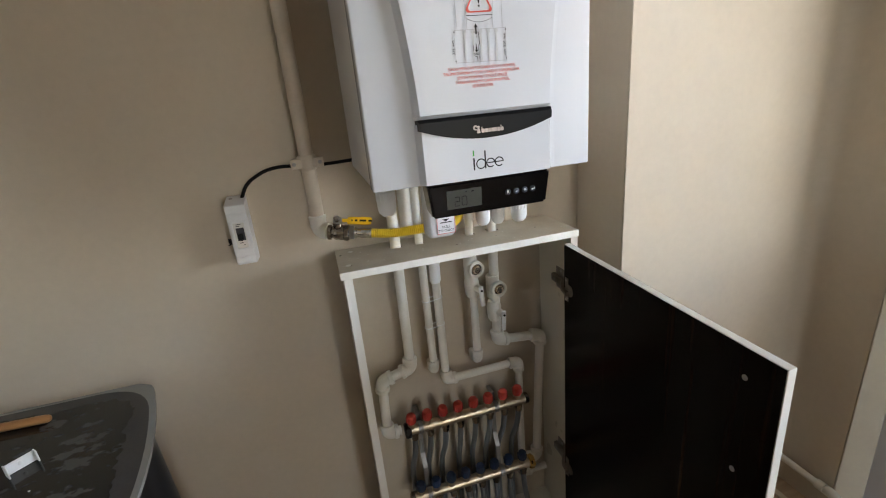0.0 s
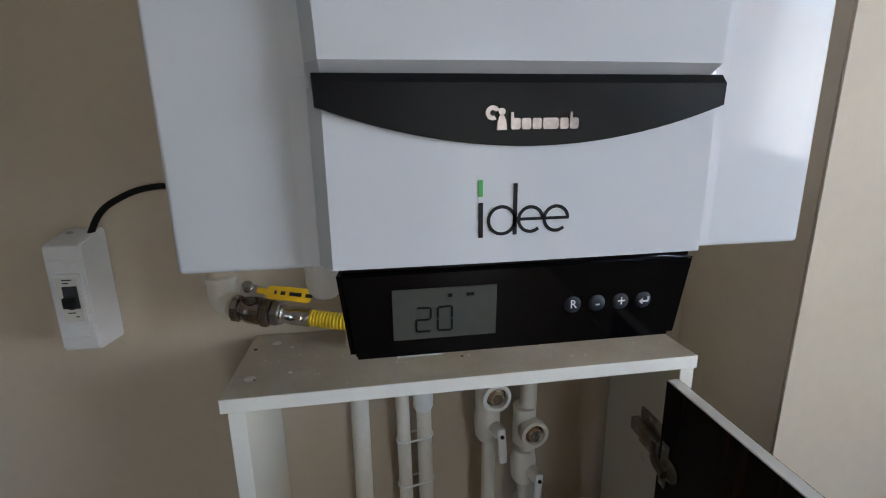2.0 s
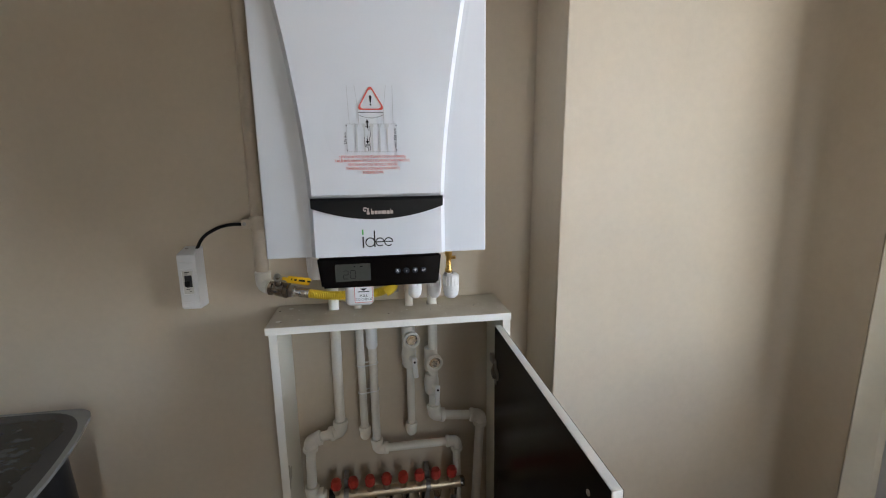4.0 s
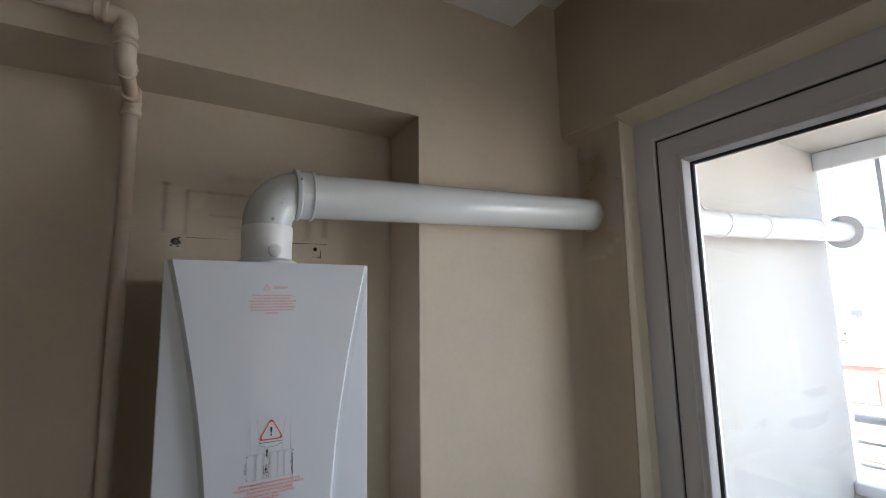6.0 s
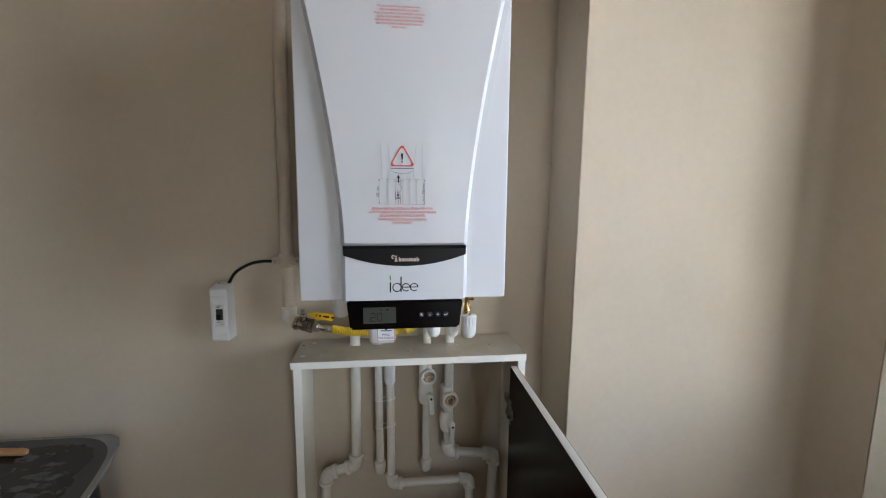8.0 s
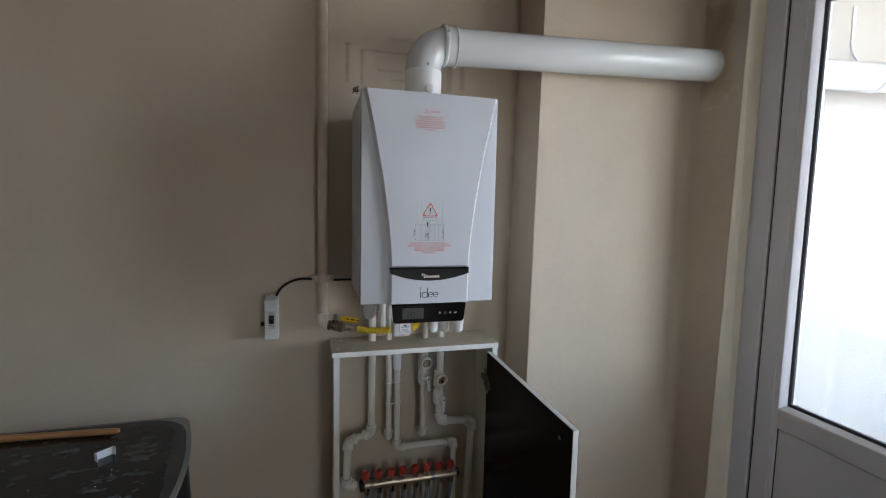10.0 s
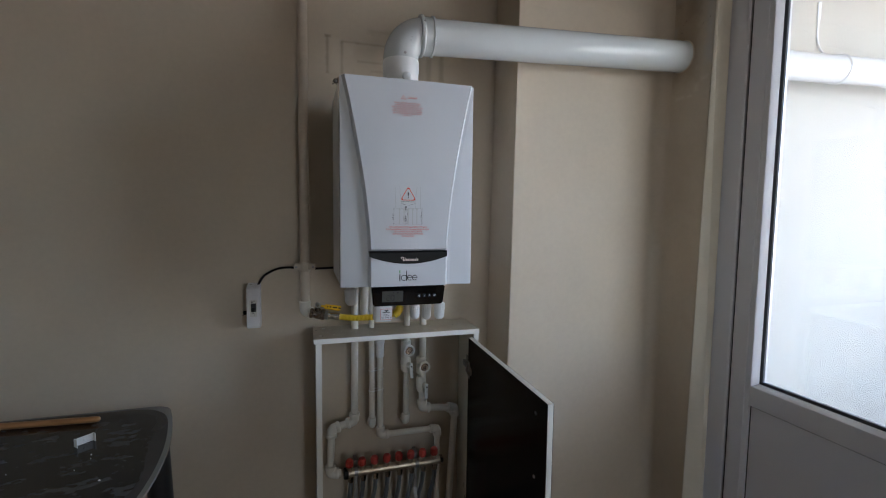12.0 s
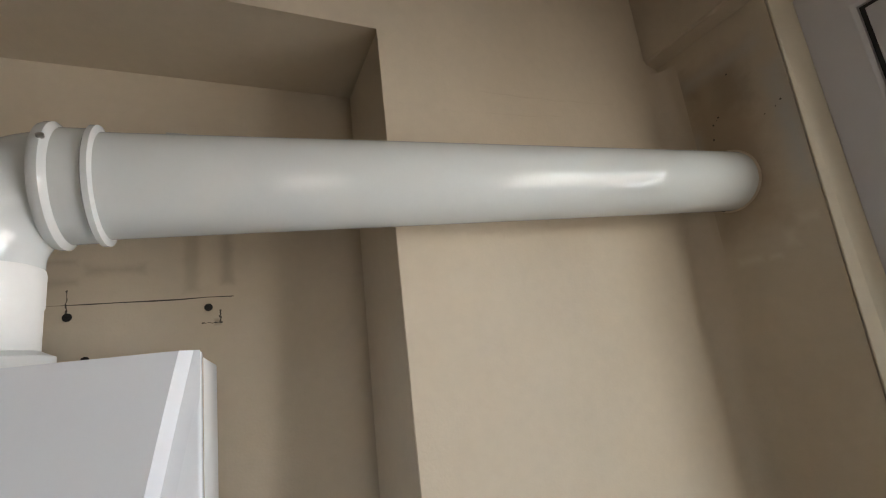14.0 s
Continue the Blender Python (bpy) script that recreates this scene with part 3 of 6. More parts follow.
def balcony_door():
    y0, y1, z1, x = JAMB - 0.001, -1.56, LINTEL - 0.001, PVC_X
    d = thing("balcony_door", (x, (y0 + y1) / 2, FLOOR), "closed white plastic balcony door with a tall glass pane", "door", kind="structure")
    part("door_frame", mitred([(0, x + 0.07), (0, x + 0.002), (0.002, x), (0.068, x), (0.070, x + 0.0015), (0.075, x + 0.0025), (0.076, x + 0.006), (0.076, x + 0.07)], y0, y1, FLOOR, z1), "pvc", d, smooth=30)
    part("seal", mitred([(0.0755, x + 0.008), (0.0865, x + 0.008), (0.0865, x + 0.02), (0.0755, x + 0.02)], y0, y1, FLOOR, z1), "gasket", d, "dark rubber seal between frame and sash", 0)
    s0, s1, st, sb = y0 - 0.084, y1 + 0.084, z1 - 0.084, FLOOR + 0.07
    w = 0.073
    sash = part("sash", mitred([(0, x + 0.058), (0, x + 0.003), (0.002, x + 0.001), (0.056, x + 0.001), (0.0575, x + 0.003), (w, x + 0.003), (w, x + 0.058)], s0, s1, sb, st), "pvc", d, smooth=30)
    g0, g1, gt, gb = s0 - w, s1 + w, st - w, 0.838
    part("mid_rail", box((x + 0.0028, g1, 0.774), (x + 0.0575, g0, gb), 0.002), "pvc", sash)
    part("glazing_bead", mitred([(0, x + 0.004), (0.0025, x + 0.0035), (0.004, x + 0.005), (0.013, x + 0.028), (0.013, x + 0.034), (0, x + 0.034)], g0, g1, gb, gt), "pvc", sash, smooth=30)
    part("pane_seal", mitred([(0.010, x + 0.0285), (0.0165, x + 0.029), (0.021, x + 0.032), (0.021, x + 0.0335), (0.010, x + 0.0335)], g0, g1, gb, gt), "gasket", sash, "dark pane seal", 0)
    part("pane_spacer", mitred([(0.008, x + 0.040), (0.0215, x + 0.040), (0.0215, x + 0.048), (0.008, x + 0.048)], g0, g1, gb, gt), "alu", sash, "grey metal spacer between the two panes", 0)
    for xa in (0.034, 0.0485):
        p = part("pane", box((x + xa, g1 + 0.008, gb + 0.008), (x + xa + 0.004, g0 - 0.008, gt - 0.008)), "pane", sash, "clear glass pane", 0)
        p.visible_shadow = False
    part("lower_panel", box((x + 0.010, g1 + 0.005, sb + w + 0.005), (x + 0.036, g0 - 0.005, 0.770), 0.0015), "pvc", sash, "flat white lower door panel")
    part("panel_seal", mitred([(0, x + 0.012), (0.006, x + 0.012), (0.006, x + 0.030), (0, x + 0.030)], g0, g1, sb + w, 0.7738), "gasket", sash, "dark joint round the lower panel", 0)


balcony_door()


# Door out of view, added as the opening for the fill lamp.
def unseen_door():
    w = thing("unseen_glazed_door", ((W0 + W1) / 2, BACK - 0.12, FLOOR + 0.02), "unseen white plastic glazed door placed opposite the boiler for fill light", "door", kind="structure")
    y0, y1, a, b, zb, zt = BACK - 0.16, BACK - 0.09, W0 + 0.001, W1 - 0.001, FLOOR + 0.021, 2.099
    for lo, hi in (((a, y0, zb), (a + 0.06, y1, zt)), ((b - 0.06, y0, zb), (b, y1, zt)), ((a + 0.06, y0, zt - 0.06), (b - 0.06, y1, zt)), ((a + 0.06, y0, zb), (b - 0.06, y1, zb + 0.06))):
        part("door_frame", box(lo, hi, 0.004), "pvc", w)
    p = part("pane", box((a + 0.06, BACK - 0.13, zb + 0.06), (b - 0.06, BACK - 0.126, zt - 0.06)), "dimmed_pane", w, "pane tinted to dim the sky's light", smooth=0)
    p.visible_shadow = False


unseen_door()


# Added window, never in view, round the bluish fill lamp.
def added_side_window():
    w = thing("fill_window", (WEST - 0.12, (V0 + V1) / 2, 0.88), "added white plastic window, out of view, that holds a fill lamp", "window", kind="structure")
    x0, x1, a, b = WEST - 0.13, WEST - 0.06, V0 + 0.001, V1 - 0.001
    for lo, hi in (((x0, a, 0.881), (x1, a + 0.06, 2.119)), ((x0, b - 0.06, 0.881), (x1, b, 2.119)), ((x0, a + 0.06, 2.06), (x1, b - 0.06, 2.119)), ((x0, a + 0.06, 0.881), (x1, b - 0.06, 0.94))):
        part("window_frame", box(lo, hi, 0.004), "pvc", w)
    p = part("pane", box((WEST - 0.10, a + 0.06, 0.94), (WEST - 0.096, b - 0.06, 2.06)), "dimmed_pane", w, smooth=0)
    p.visible_shadow = False


added_side_window()

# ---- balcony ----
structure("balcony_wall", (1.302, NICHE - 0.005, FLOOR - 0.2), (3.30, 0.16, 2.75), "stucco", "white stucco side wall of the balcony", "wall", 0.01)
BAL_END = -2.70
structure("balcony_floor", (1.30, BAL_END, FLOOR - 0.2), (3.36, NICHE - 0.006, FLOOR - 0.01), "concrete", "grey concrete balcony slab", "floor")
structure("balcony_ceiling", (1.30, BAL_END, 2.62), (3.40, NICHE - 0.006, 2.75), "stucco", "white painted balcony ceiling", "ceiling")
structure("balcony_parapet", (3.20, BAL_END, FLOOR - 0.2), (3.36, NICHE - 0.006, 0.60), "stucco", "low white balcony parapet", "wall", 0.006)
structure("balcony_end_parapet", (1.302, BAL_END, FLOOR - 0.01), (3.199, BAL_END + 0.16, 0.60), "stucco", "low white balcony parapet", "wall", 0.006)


def balcony_glazing():
    g = thing("balcony_glazing", (3.26, -1.4, 0.60), "frameless folding balcony glazing in grey rails", "glazing", kind="structure")
    for z0, z1 in ((2.505, 2.615), (0.602, 0.665)):
        part("rail", box((3.225, BAL_END + 0.05, z0), (3.285, NICHE - 0.008, z1), 0.004), "rail_paint", g)
        part("rail", box((1.31, BAL_END + 0.05, z0), (3.224, BAL_END + 0.09, z1), 0.004), "rail_paint", g)
    y = NICHE - 0.03
    while y > -2.5:
        w = 0.27 if y > -0.5 else 0.6
        p = part("pane", box((3.258, max(y - w, BAL_END + 0.09) + 0.012, 0.667), (3.264, y - 0.012, 2.503)), "pane", g, smooth=0)
        p.visible_shadow = False
        if y - w > BAL_END + 0.1:
            part("joint_strip", box((3.252, y - w - 0.0115, 0.667), (3.270, y - w + 0.0115, 2.503), 0.003), "alu", g, "grey plastic strip between two panes")
        y -= w
    for x in (1.315, 1.955, 2.595):
        p = part("pane", box((x + 0.012, BAL_END + 0.066, 0.667), (x + 0.628, BAL_END + 0.072, 2.503)), "pane", g, smooth=0)
        p.visible_shadow = False
        part("joint_strip", box((x + 0.6285, BAL_END + 0.060, 0.667), (x + 0.6515, BAL_END + 0.078, 2.503), 0.003), "alu", g, "grey plastic strip between two panes")


balcony_glazing()


def guard_rail():
    r = thing("guard_rail", (3.38, -1.4, 0.60), "white tubular guard rail outside the balcony glazing", "railing", kind="structure")
    part("handrail", tube([(3.36, NICHE - 0.01, 1.005), (3.36, BAL_END - 0.02, 1.005), (1.31, BAL_END - 0.02, 1.005)], 0.025, 0.06), "rail_paint", r)
    for z in (0.87, 0.74):
        part("rail", tube([(3.36, NICHE - 0.01, z), (3.36, BAL_END - 0.02, z), (1.31, BAL_END - 0.02, z)], 0.0095, 0.05, 10), "rail_paint", r)
    for x, y in [(3.36, -0.42 - 0.8 * k) for k in range(3)] + [(2.9 - 0.75 * k, BAL_END - 0.02) for k in range(3)]:
        part("post", lathe([(0.022, 0), (0.022, 0.34), (0.016, 0.36), (0.024, 0.38), (0.024, 0.395)], (x, y, 0.60), (0, 0, 1), 14), "rail_paint", r)


guard_rail()


# ---- flue ----
def flue_at(x):
    """The flue's axis, which rises a little towards the balcony."""
    return Vector((x, -0.2625 - 0.035 * x, 1.9845 + 0.033 * x))


def flue_z(x):
    return flue_at(x).z


FLUE_Y, FLUE_R = -0.266, 0.0565


def flue():
    f = thing("flue_pipe", (0.003, FLUE_Y, 1.803), "white enamelled coaxial flue pipe with a right-angled bend", "flue pipe")
    part("socket", lathe([(0.066, 0), (0.068, 0.004), (0.068, 0.014), (0.060, 0.018), (0.0565, 0.020), (0.0565, 0.060), (0.0575, 0.062), (0.0575, 0.094), (0.0565, 0.098)], (0.003, FLUE_Y, 1.803), (0, 0, 1), 48), "cap", f)
    part("test_plug", lathe([(0.014, 0), (0.014, 0.012), (0.011, 0.014)], (0.010, FLUE_Y - 0.054, 1.838), (0, -1, 0), 20), "cap", f, "round white test point plug")
    zc = flue_z(0.09)
    path = [Vector((0.003, FLUE_Y, 1.900))]
    for k in range(15):
        a = math.pi / 2 * k / 14
        path.append(Vector((0.003 + 0.078 * (1 - math.cos(a)), FLUE_Y, zc - 0.078 + 0.078 * math.sin(a))))
    path.append(Vector((0.086, FLUE_Y, zc)))
    part("elbow", tube(path, 0.0562, n=48), "flue", f, "white flue bend with a small printed plate")
    ax = Vector((1, -0.035, 0.033)).normalized()
    at = flue_at
    part("collar", lathe([(0.0565, 0), (0.064, 0.002), (0.0655, 0.006), (0.0655, 0.011), (0.0625, 0.014), (0.060, 0.016), (0.060, 0.040), (0.0635, 0.042), (0.0635, 0.047), (0.058, 0.049)], at(0.060), ax, 48), "flue", f)
    part("pipe", tube([at(0.085), at(0.5), at(1.0), at(1.5)], FLUE_R, n=48), "flue", f)
    for a, h in ((205, 0.010), (40, 0.010)):
        p = at(0.068) + 0.065 * Vector((0, math.cos(radians(a)), math.sin(radians(a)) * -1))
        part("screw", lathe([(0.0035, -0.001), (0.0035, 0.002), (0.002, 0.003)], p, (0, math.cos(radians(a)), -math.sin(radians(a))), 10), "steel", f)
    part("screw", lathe([(0.0042, -0.001), (0.0042, 0.0015), (0.002, 0.0025)], (0.005, FLUE_Y - 0.0560, 1.912), (0, -1, 0), 12), "steel", f, "cross-head screw in the bend")
    def on_bend(u, z):
        return (u, FLUE_Y - 0.0561 * math.cos(math.asin(min(0.99, max(-0.99, (u - 0.003 - 0.43 * (z - 1.90)) / 0.0562)))), z)

    def ink_bar(bm, u, z, w, h):
        box((u, on_bend(u, z)[1] - 0.0004, z), (u + w, on_bend(u, z)[1] + 0.002, z + h), bm=bm)

    bars = bmesh.new()
    for u, w in ((-0.0010, 0.0050), (0.0056, 0.0040), (0.0102, 0.0030), (0.0138, 0.0034), (0.0196, 0.0042), (0.0244, 0.0020), (0.0270, 0.0028)):
        ink_bar(bars, u, 1.9605, w, 0.0021)
    for u, z, w, h in ((0.0060, 1.9555, 0.0034, 0.0016), (0.0122, 1.9555, 0.0030, 0.0016), (0.0060, 1.9440, 0.0030, 0.0016), (0.0095, 1.9440, 0.0052, 0.0034), (0.0060, 1.9480, 0.0008, 0.0060), (0.0146, 1.9490, 0.0008, 0.0050), (0.0205, 1.9530, 0.0050, 0.0010), (0.0205, 1.9505, 0.0058, 0.0016), (0.0205, 1.9480, 0.0044, 0.0010)):
        ink_bar(bars, u, z, w, h)
    tagged(part("printed_marks", bars, "faint_ink", f, "small grey type print", 0), kind="stuff")
    lab = bmesh.new()
    a = radians(62)
    box((-0.010, -0.006, -0.0008), (0.010, 0.006, 0.0008), bm=lab, m=Matrix.Translation(at(0.175) + (FLUE_R + 0.0002) * Vector((0, -math.cos(a), math.sin(a)))) @ Matrix.Rotation(math.pi / 2 - a, 4, "X") @ pose(0, 0, 0))
    part("pipe_label", lab, "grey_ink", f, "small grey pipe label", 0)
    plast = lathe([(0.0600, 0), (0.0590, 0.0025), (0.0575, 0.004), (0.056, 0.0045)], flue_at(SIDE_X + 0.001), (-1, 0, 0), 40)
    part("wall_joint", plast, "wall", f, "filled plaster joint round the pipe")
    for a in (100, 258):
        p = at(SIDE_X - 0.020) + 0.0562 * Vector((0, -math.cos(radians(a)), math.sin(radians(a))))
        part("cut_mark", box(p - Vector((0.004, 0.0012, 0.0012)), p + Vector((0.004, 0.0012, 0.0012)), 0.0005, 1), "black_ink", f)
    out = part("outer_pipe", tube([at(1.301), at(2.2), at(3.12)], FLUE_R, n=32), "flue_alu", f)
    for x in (1.875, 2.195, 2.72):
        part("joint_ring", lathe([(0.057, 0), (0.0615, 0.004), (0.0615, 0.020), (0.057, 0.024)], at(x), ax, 32), "flue_alu", out)
    part("rosette", lathe([(0.057, 0), (0.092, 0.003), (0.095, 0.008), (0.057, 0.018)], at(3.08), ax, 36), "rosette", out, "grey rubber rosette on the outer pipe")
    part("terminal", lathe([(0.045, 0), (0.045, 0.32), (0.050, 0.33), (0.050, 0.36), (0.03, 0.37)], at(3.10), ax, 28), "chrome", out, "thin metal flue terminal")
    part("hanger_wire", tube([at(3.055) + Vector((0, 0, 0.055)), at(3.055) + Vector((0.004, 0.0, 0.22)), at(3.055) + Vector((0.0, 0.0, 0.44))], 0.0022, 0.1, 6), "alu", out, "thin wire holding the pipe end")
    hook = bmesh.new()
    box((1.895, NICHE - 0.011, 2.300), (1.915, NICHE - 0.004, 2.372), 0.003, bm=hook)
    box((1.899, NICHE - 0.010, 2.215), (1.911, NICHE - 0.005, 2.302), 0.002, bm=hook)
    tube([(1.905, NICHE - 0.008, 2.22), (1.912, NICHE - 0.012, 2.175), (1.922, NICHE - 0.05, 2.11)], 0.0045, 0.02, 8, bm=hook)
    part("hanger_strap", hook, "rail_paint", out)


flue()


# ---- boiler ----
def raised_half(z):
    """Half the width of the raised front at its foot, at a height."""
    if z >= 1.303:
        return 0.1230 + 0.075 * ((z - 1.303) / 0.499) ** 1.5
    return 0.1230


SLOPE = 0.0085


def lofted(z0, z1, rows, face, y_low, y_high, bulge=0.0025, cols=14):
    """A raised panel that swells out of the flat front in a hollow and then a steep edge; its outline is given by raised_half."""
    bm = bmesh.new()
    grid = []
    for k in range(rows + 1):
        z = z0 + (z1 - z0) * k / rows
        y_in = y_low + (y_high - y_low) * k / rows
        w = min(raised_half(z), 0.1985)
        foot = [(min(w + 0.012, 0.2020), face + 0.0001), (min(w + 0.006, 0.2010), face - 0.0002), (w, face - 0.0009)]
        row = [(-x, y, z) for x, y in foot]
        for c in range(cols + 1):
            u = -1 + 2 * c / cols
            row.append((u * (w - SLOPE), y_in - bulge * (1 - u * u), z))
        row += [(x, y, z) for x, y in foot[::-1]]
        grid.append([bm.verts.new(p) for p in row])
    for a, b in zip(grid, grid[1:]):
        for c in range(len(a) - 1):
            bm.faces.new((a[c], a[c + 1], b[c + 1], b[c]))
    bm.faces.new(grid[-1])
    bm.faces.new(grid[0][::-1])
    return bm


def boiler():
    b = thing("combi_boiler", (0, -0.2, 1.137), "white wall-hung condensing boiler with a black control strip", "boiler")
    hw, top, low, back, front = 0.2015, 1.801, 1.1930, -0.062, -0.406
    part("body", box((-hw, front + 0.03, low + 0.004), (hw, back, top - 0.003), 0.003), "boiler_side", b)
    part("front_cover", box((-hw - 0.001, front, low), (hw + 0.001, front + 0.034, top), 0.003, 3), "boiler", b, "glossy white front cover with flat wings")
    part("raised_panel", lofted(1.3070, 1.8005, 40, front, -0.422, -0.422), "boiler", b, "slightly domed white centre panel with waisted sides", 22)
    part("panel_lip", lofted(1.3004, 1.3069, 3, front, -0.4105, -0.422), "boiler", b, "receding white lip above the black band", 22)
    part("lower_panel", lofted(1.1948, 1.2942, 8, front, -0.4205, -0.4205, 0.0015), "boiler", b, "white lower panel under the black band", 22)
    lens = [(-0.1165, 0.040), (0.1165, 0.040), (0.1160, 0.0225)] + [(0.1155 - 0.231 * k / 28, 0.0225 - 0.0215 * (1 - (2 * k / 28 - 1) ** 2)) for k in range(29)] + [(-0.1160, 0.0225)]
    band = plate(lens, 0.026, front_place(-0.002, -0.3975, 1.2612))
    for v in band.verts:
        v.co.x = (v.co.x + 0.002) * (0.1180 if v.co.y < -0.41 else 0.1215) / 0.1165
    top_edge = [e for e in band.edges if all(v.co.z > 1.3005 and v.co.y < -0.415 for v in e.verts)]
    bmesh.ops.bevel(band, geom=top_edge, offset=0.0052, segments=1, affect="EDGES")
    bandob = part("badge_band", band, "black_band", b, "satin black curved band with a chrome maker's badge")
    badge = bmesh.new()
    P = front_place(-0.0265, -0.4235, 1.2735) @ Matrix.Diagonal((1.12, 1.08, 1, 1))
    ring_strip(arc(0.0030, 0.0062, 0.0014, 20, 300, 16), arc(0.0030, 0.0062, 0.0036, 20, 300, 16), 0.0014, P, badge, False)
    plate(arc(0.0076, 0.0068, 0.0018, 0, 330, 12), 0.0014, P, badge)
    plate([(0.0052, -0.0022), (0.0102, -0.0022), (0.0098, 0.0022), (0.0086, 0.0050), (0.0064, 0.0050), (0.0054, 0.0020)], 0.0014, P, badge)
    x = 0.0122
    for w, h in ((0.0050, 0.0085), (0.0048, 0.0056), (0.0048, 0.0056), (0.0082, 0.0056), (0.0048, 0.0056), (0.0046, 0.0085)):
        r = 0.0012
        plate(arc(x + r, -0.002 + r, r, 180, 270, 4) + arc(x + w - r, -0.002 + r, r, 270, 360, 4) + arc(x + w - r, 0.0036 - r, r, 0, 90, 4) + arc(x + r, 0.0036 - r, r, 90, 180, 4), 0.0014, P, badge)
        if h > 0.006:
            plate([(x, 0.0030), (x + 0.0014, 0.0030), (x + 0.0014, 0.0065), (x, 0.0065)], 0.0014, P, badge)
        x += w + 0.0006
    tagged(part("maker_badge", badge, "badge", bandob, "small chrome badge", 0), kind="stuff")
    # the model mark below the band, as plain bars and rings
    P = front_place(-0.0305, -0.4221, 1.2103)
    mark = plate([(0, 0), (0.0028, 0), (0.0028, 0.0205), (0, 0.0205)], 0.0002, P)
    ring_strip(arc(0.0140, 0.0098, 0.0070, 0, 354, 30), arc(0.0140, 0.0098, 0.0090, 0, 354, 30), 0.0002, P, mark, True)
    for cx in (0.0315, 0.0472):
        ring_strip(arc(cx, 0.0098, 0.0063, 8, 312, 26), arc(cx, 0.0098, 0.0083, 8, 312, 26), 0.0002, P, mark, False)
    plate([(0.0207, 0.001), (0.0232, 0.001), (0.0232, 0.0312), (0.0207, 0.0312)], 0.0002, P, mark)
    for cx in (0.0315, 0.0472):
        plate([(cx - 0.0066, 0.0092), (cx + 0.0081, 0.0092), (cx + 0.0081, 0.0110), (cx - 0.0066, 0.0110)], 0.0002, P, mark)
    part("model_mark", mark, "black_ink", b, "black bar-and-ring mark", 0)
    part("mark_dot", plate([(0, 0.0240), (0.0026, 0.0240), (0.0026, 0.0335), (0, 0.0335)], 0.0002, P), "green_ink", b, "small green bar above the mark", 0)
    # control strip
    strip = bmesh.new()
    box((-0.5, -0.5, -0.5), (0.5, 0.5, 0.5), bm=strip)
    for v in strip.verts:
        up = v.co.z > 0
        fr = v.co.y < 0
        v.co = Vector(((0.1145 if up else 0.1085) * (1 if fr else 0.93) * (1 if v.co.x > 0 else -1), (-0.4215 if up else -0.4165) if fr else -0.345, 1.1942 if up else 1.1345))
    bmesh.ops.bevel(strip, geom=list(strip.edges), offset=0.004, segments=3, affect="EDGES")
    cp = part("control_panel", strip, "black_gloss", b, "glossy black control strip with display and buttons")
    tilt = math.degrees(math.atan2(0.005, 0.0577))

    def on_strip(x, z, off=0.0):
        y = -0.4215 + (1.1962 - z) / 0.0577 * 0.005 - off
        return front_place(x, y, z) @ Matrix.Rotation(radians(tilt), 4, "X")

    part("display", plate([(-0.082, -0.0165), (-0.0185, -0.0165), (-0.0185, 0.0165), (-0.082, 0.0165)], 0.0012, on_strip(0, 1.1645, 0.0)), "lcd", cp, "grey liquid crystal display", 0)
    seg = bmesh.new()
    D = on_strip(-0.0685, 1.1525, 0.0014)

    def digit(ox, parts):
        w, h, t = 0.0098, 0.0168, 0.0011
        for c in parts:
            r = {"a": (0.001, h - t, w - 0.001, h), "g": (0.001, h / 2 - t / 2, w - 0.001, h / 2 + t / 2), "d": (0.001, 0, w - 0.001, t), "b": (w - t, h / 2 + 0.0006, w, h - 0.0008), "c": (w - t, 0.0008, w, h / 2 - 0.0006), "f": (0, h / 2 + 0.0006, t, h - 0.0008), "e": (0, 0.0008, t, h / 2 - 0.0006)}[c]
            plate([(ox + r[0], r[1]), (ox + r[2], r[1]), (ox + r[2] + 0.0, r[3]), (ox + r[0], r[3])], 0.0003, D, seg)

    digit(0.0, "abged"), digit(0.0130, "abcdef")
    for k, ox in enumerate((0.020, 0.031, 0.0335)):
        plate([(ox, 0.0225), (ox + 0.0024, 0.0225), (ox + 0.0024, 0.0246), (ox, 0.0246)], 0.0003, D, seg)
    part("display_digits", seg, "lcd_ink", cp, "dark display digits", 0)
    for x, ch in ((0.0315, "R"), (0.0478, "-"), (0.064, "+"), (0.0797, "")):
        y = -0.4215 + (1.1962 - 1.1635) / 0.0577 * 0.005
        bt = part("button", lathe([(0.0056, -0.001), (0.0056, 0.0006), (0.0048, 0.0013), (0.002, 0.0015)], (x, y, 1.1635), (0, -1, 0), 20), "button", cp)
        if ch:
            lettering(ch, 0.0078 if ch == "R" else 0.0105, front_place(x, y - 0.0020, 1.1635 + (0.0004 if ch == "R" else 0.0002)), "white_ink", "button_sign", bt)
        else:
            a = plate([(-0.003, -0.0006), (0.003, -0.0006), (0.003, 0.0006), (-0.003, 0.0006)], 0.0003, front_place(x, y - 0.0020, 1.163))
            plate([(-0.0036, 0.0), (-0.001, 0.0022), (-0.001, -0.0022)], 0.0003, front_place(x, y - 0.0020, 1.163), a)
            plate([(0.0022, 0.0006), (0.0034, 0.0006), (0.0034, 0.003), (0.0022, 0.003)], 0.0003, front_place(x, y - 0.0020, 1.163), a)
            part("button_sign", a, "white_ink", bt, smooth=0)
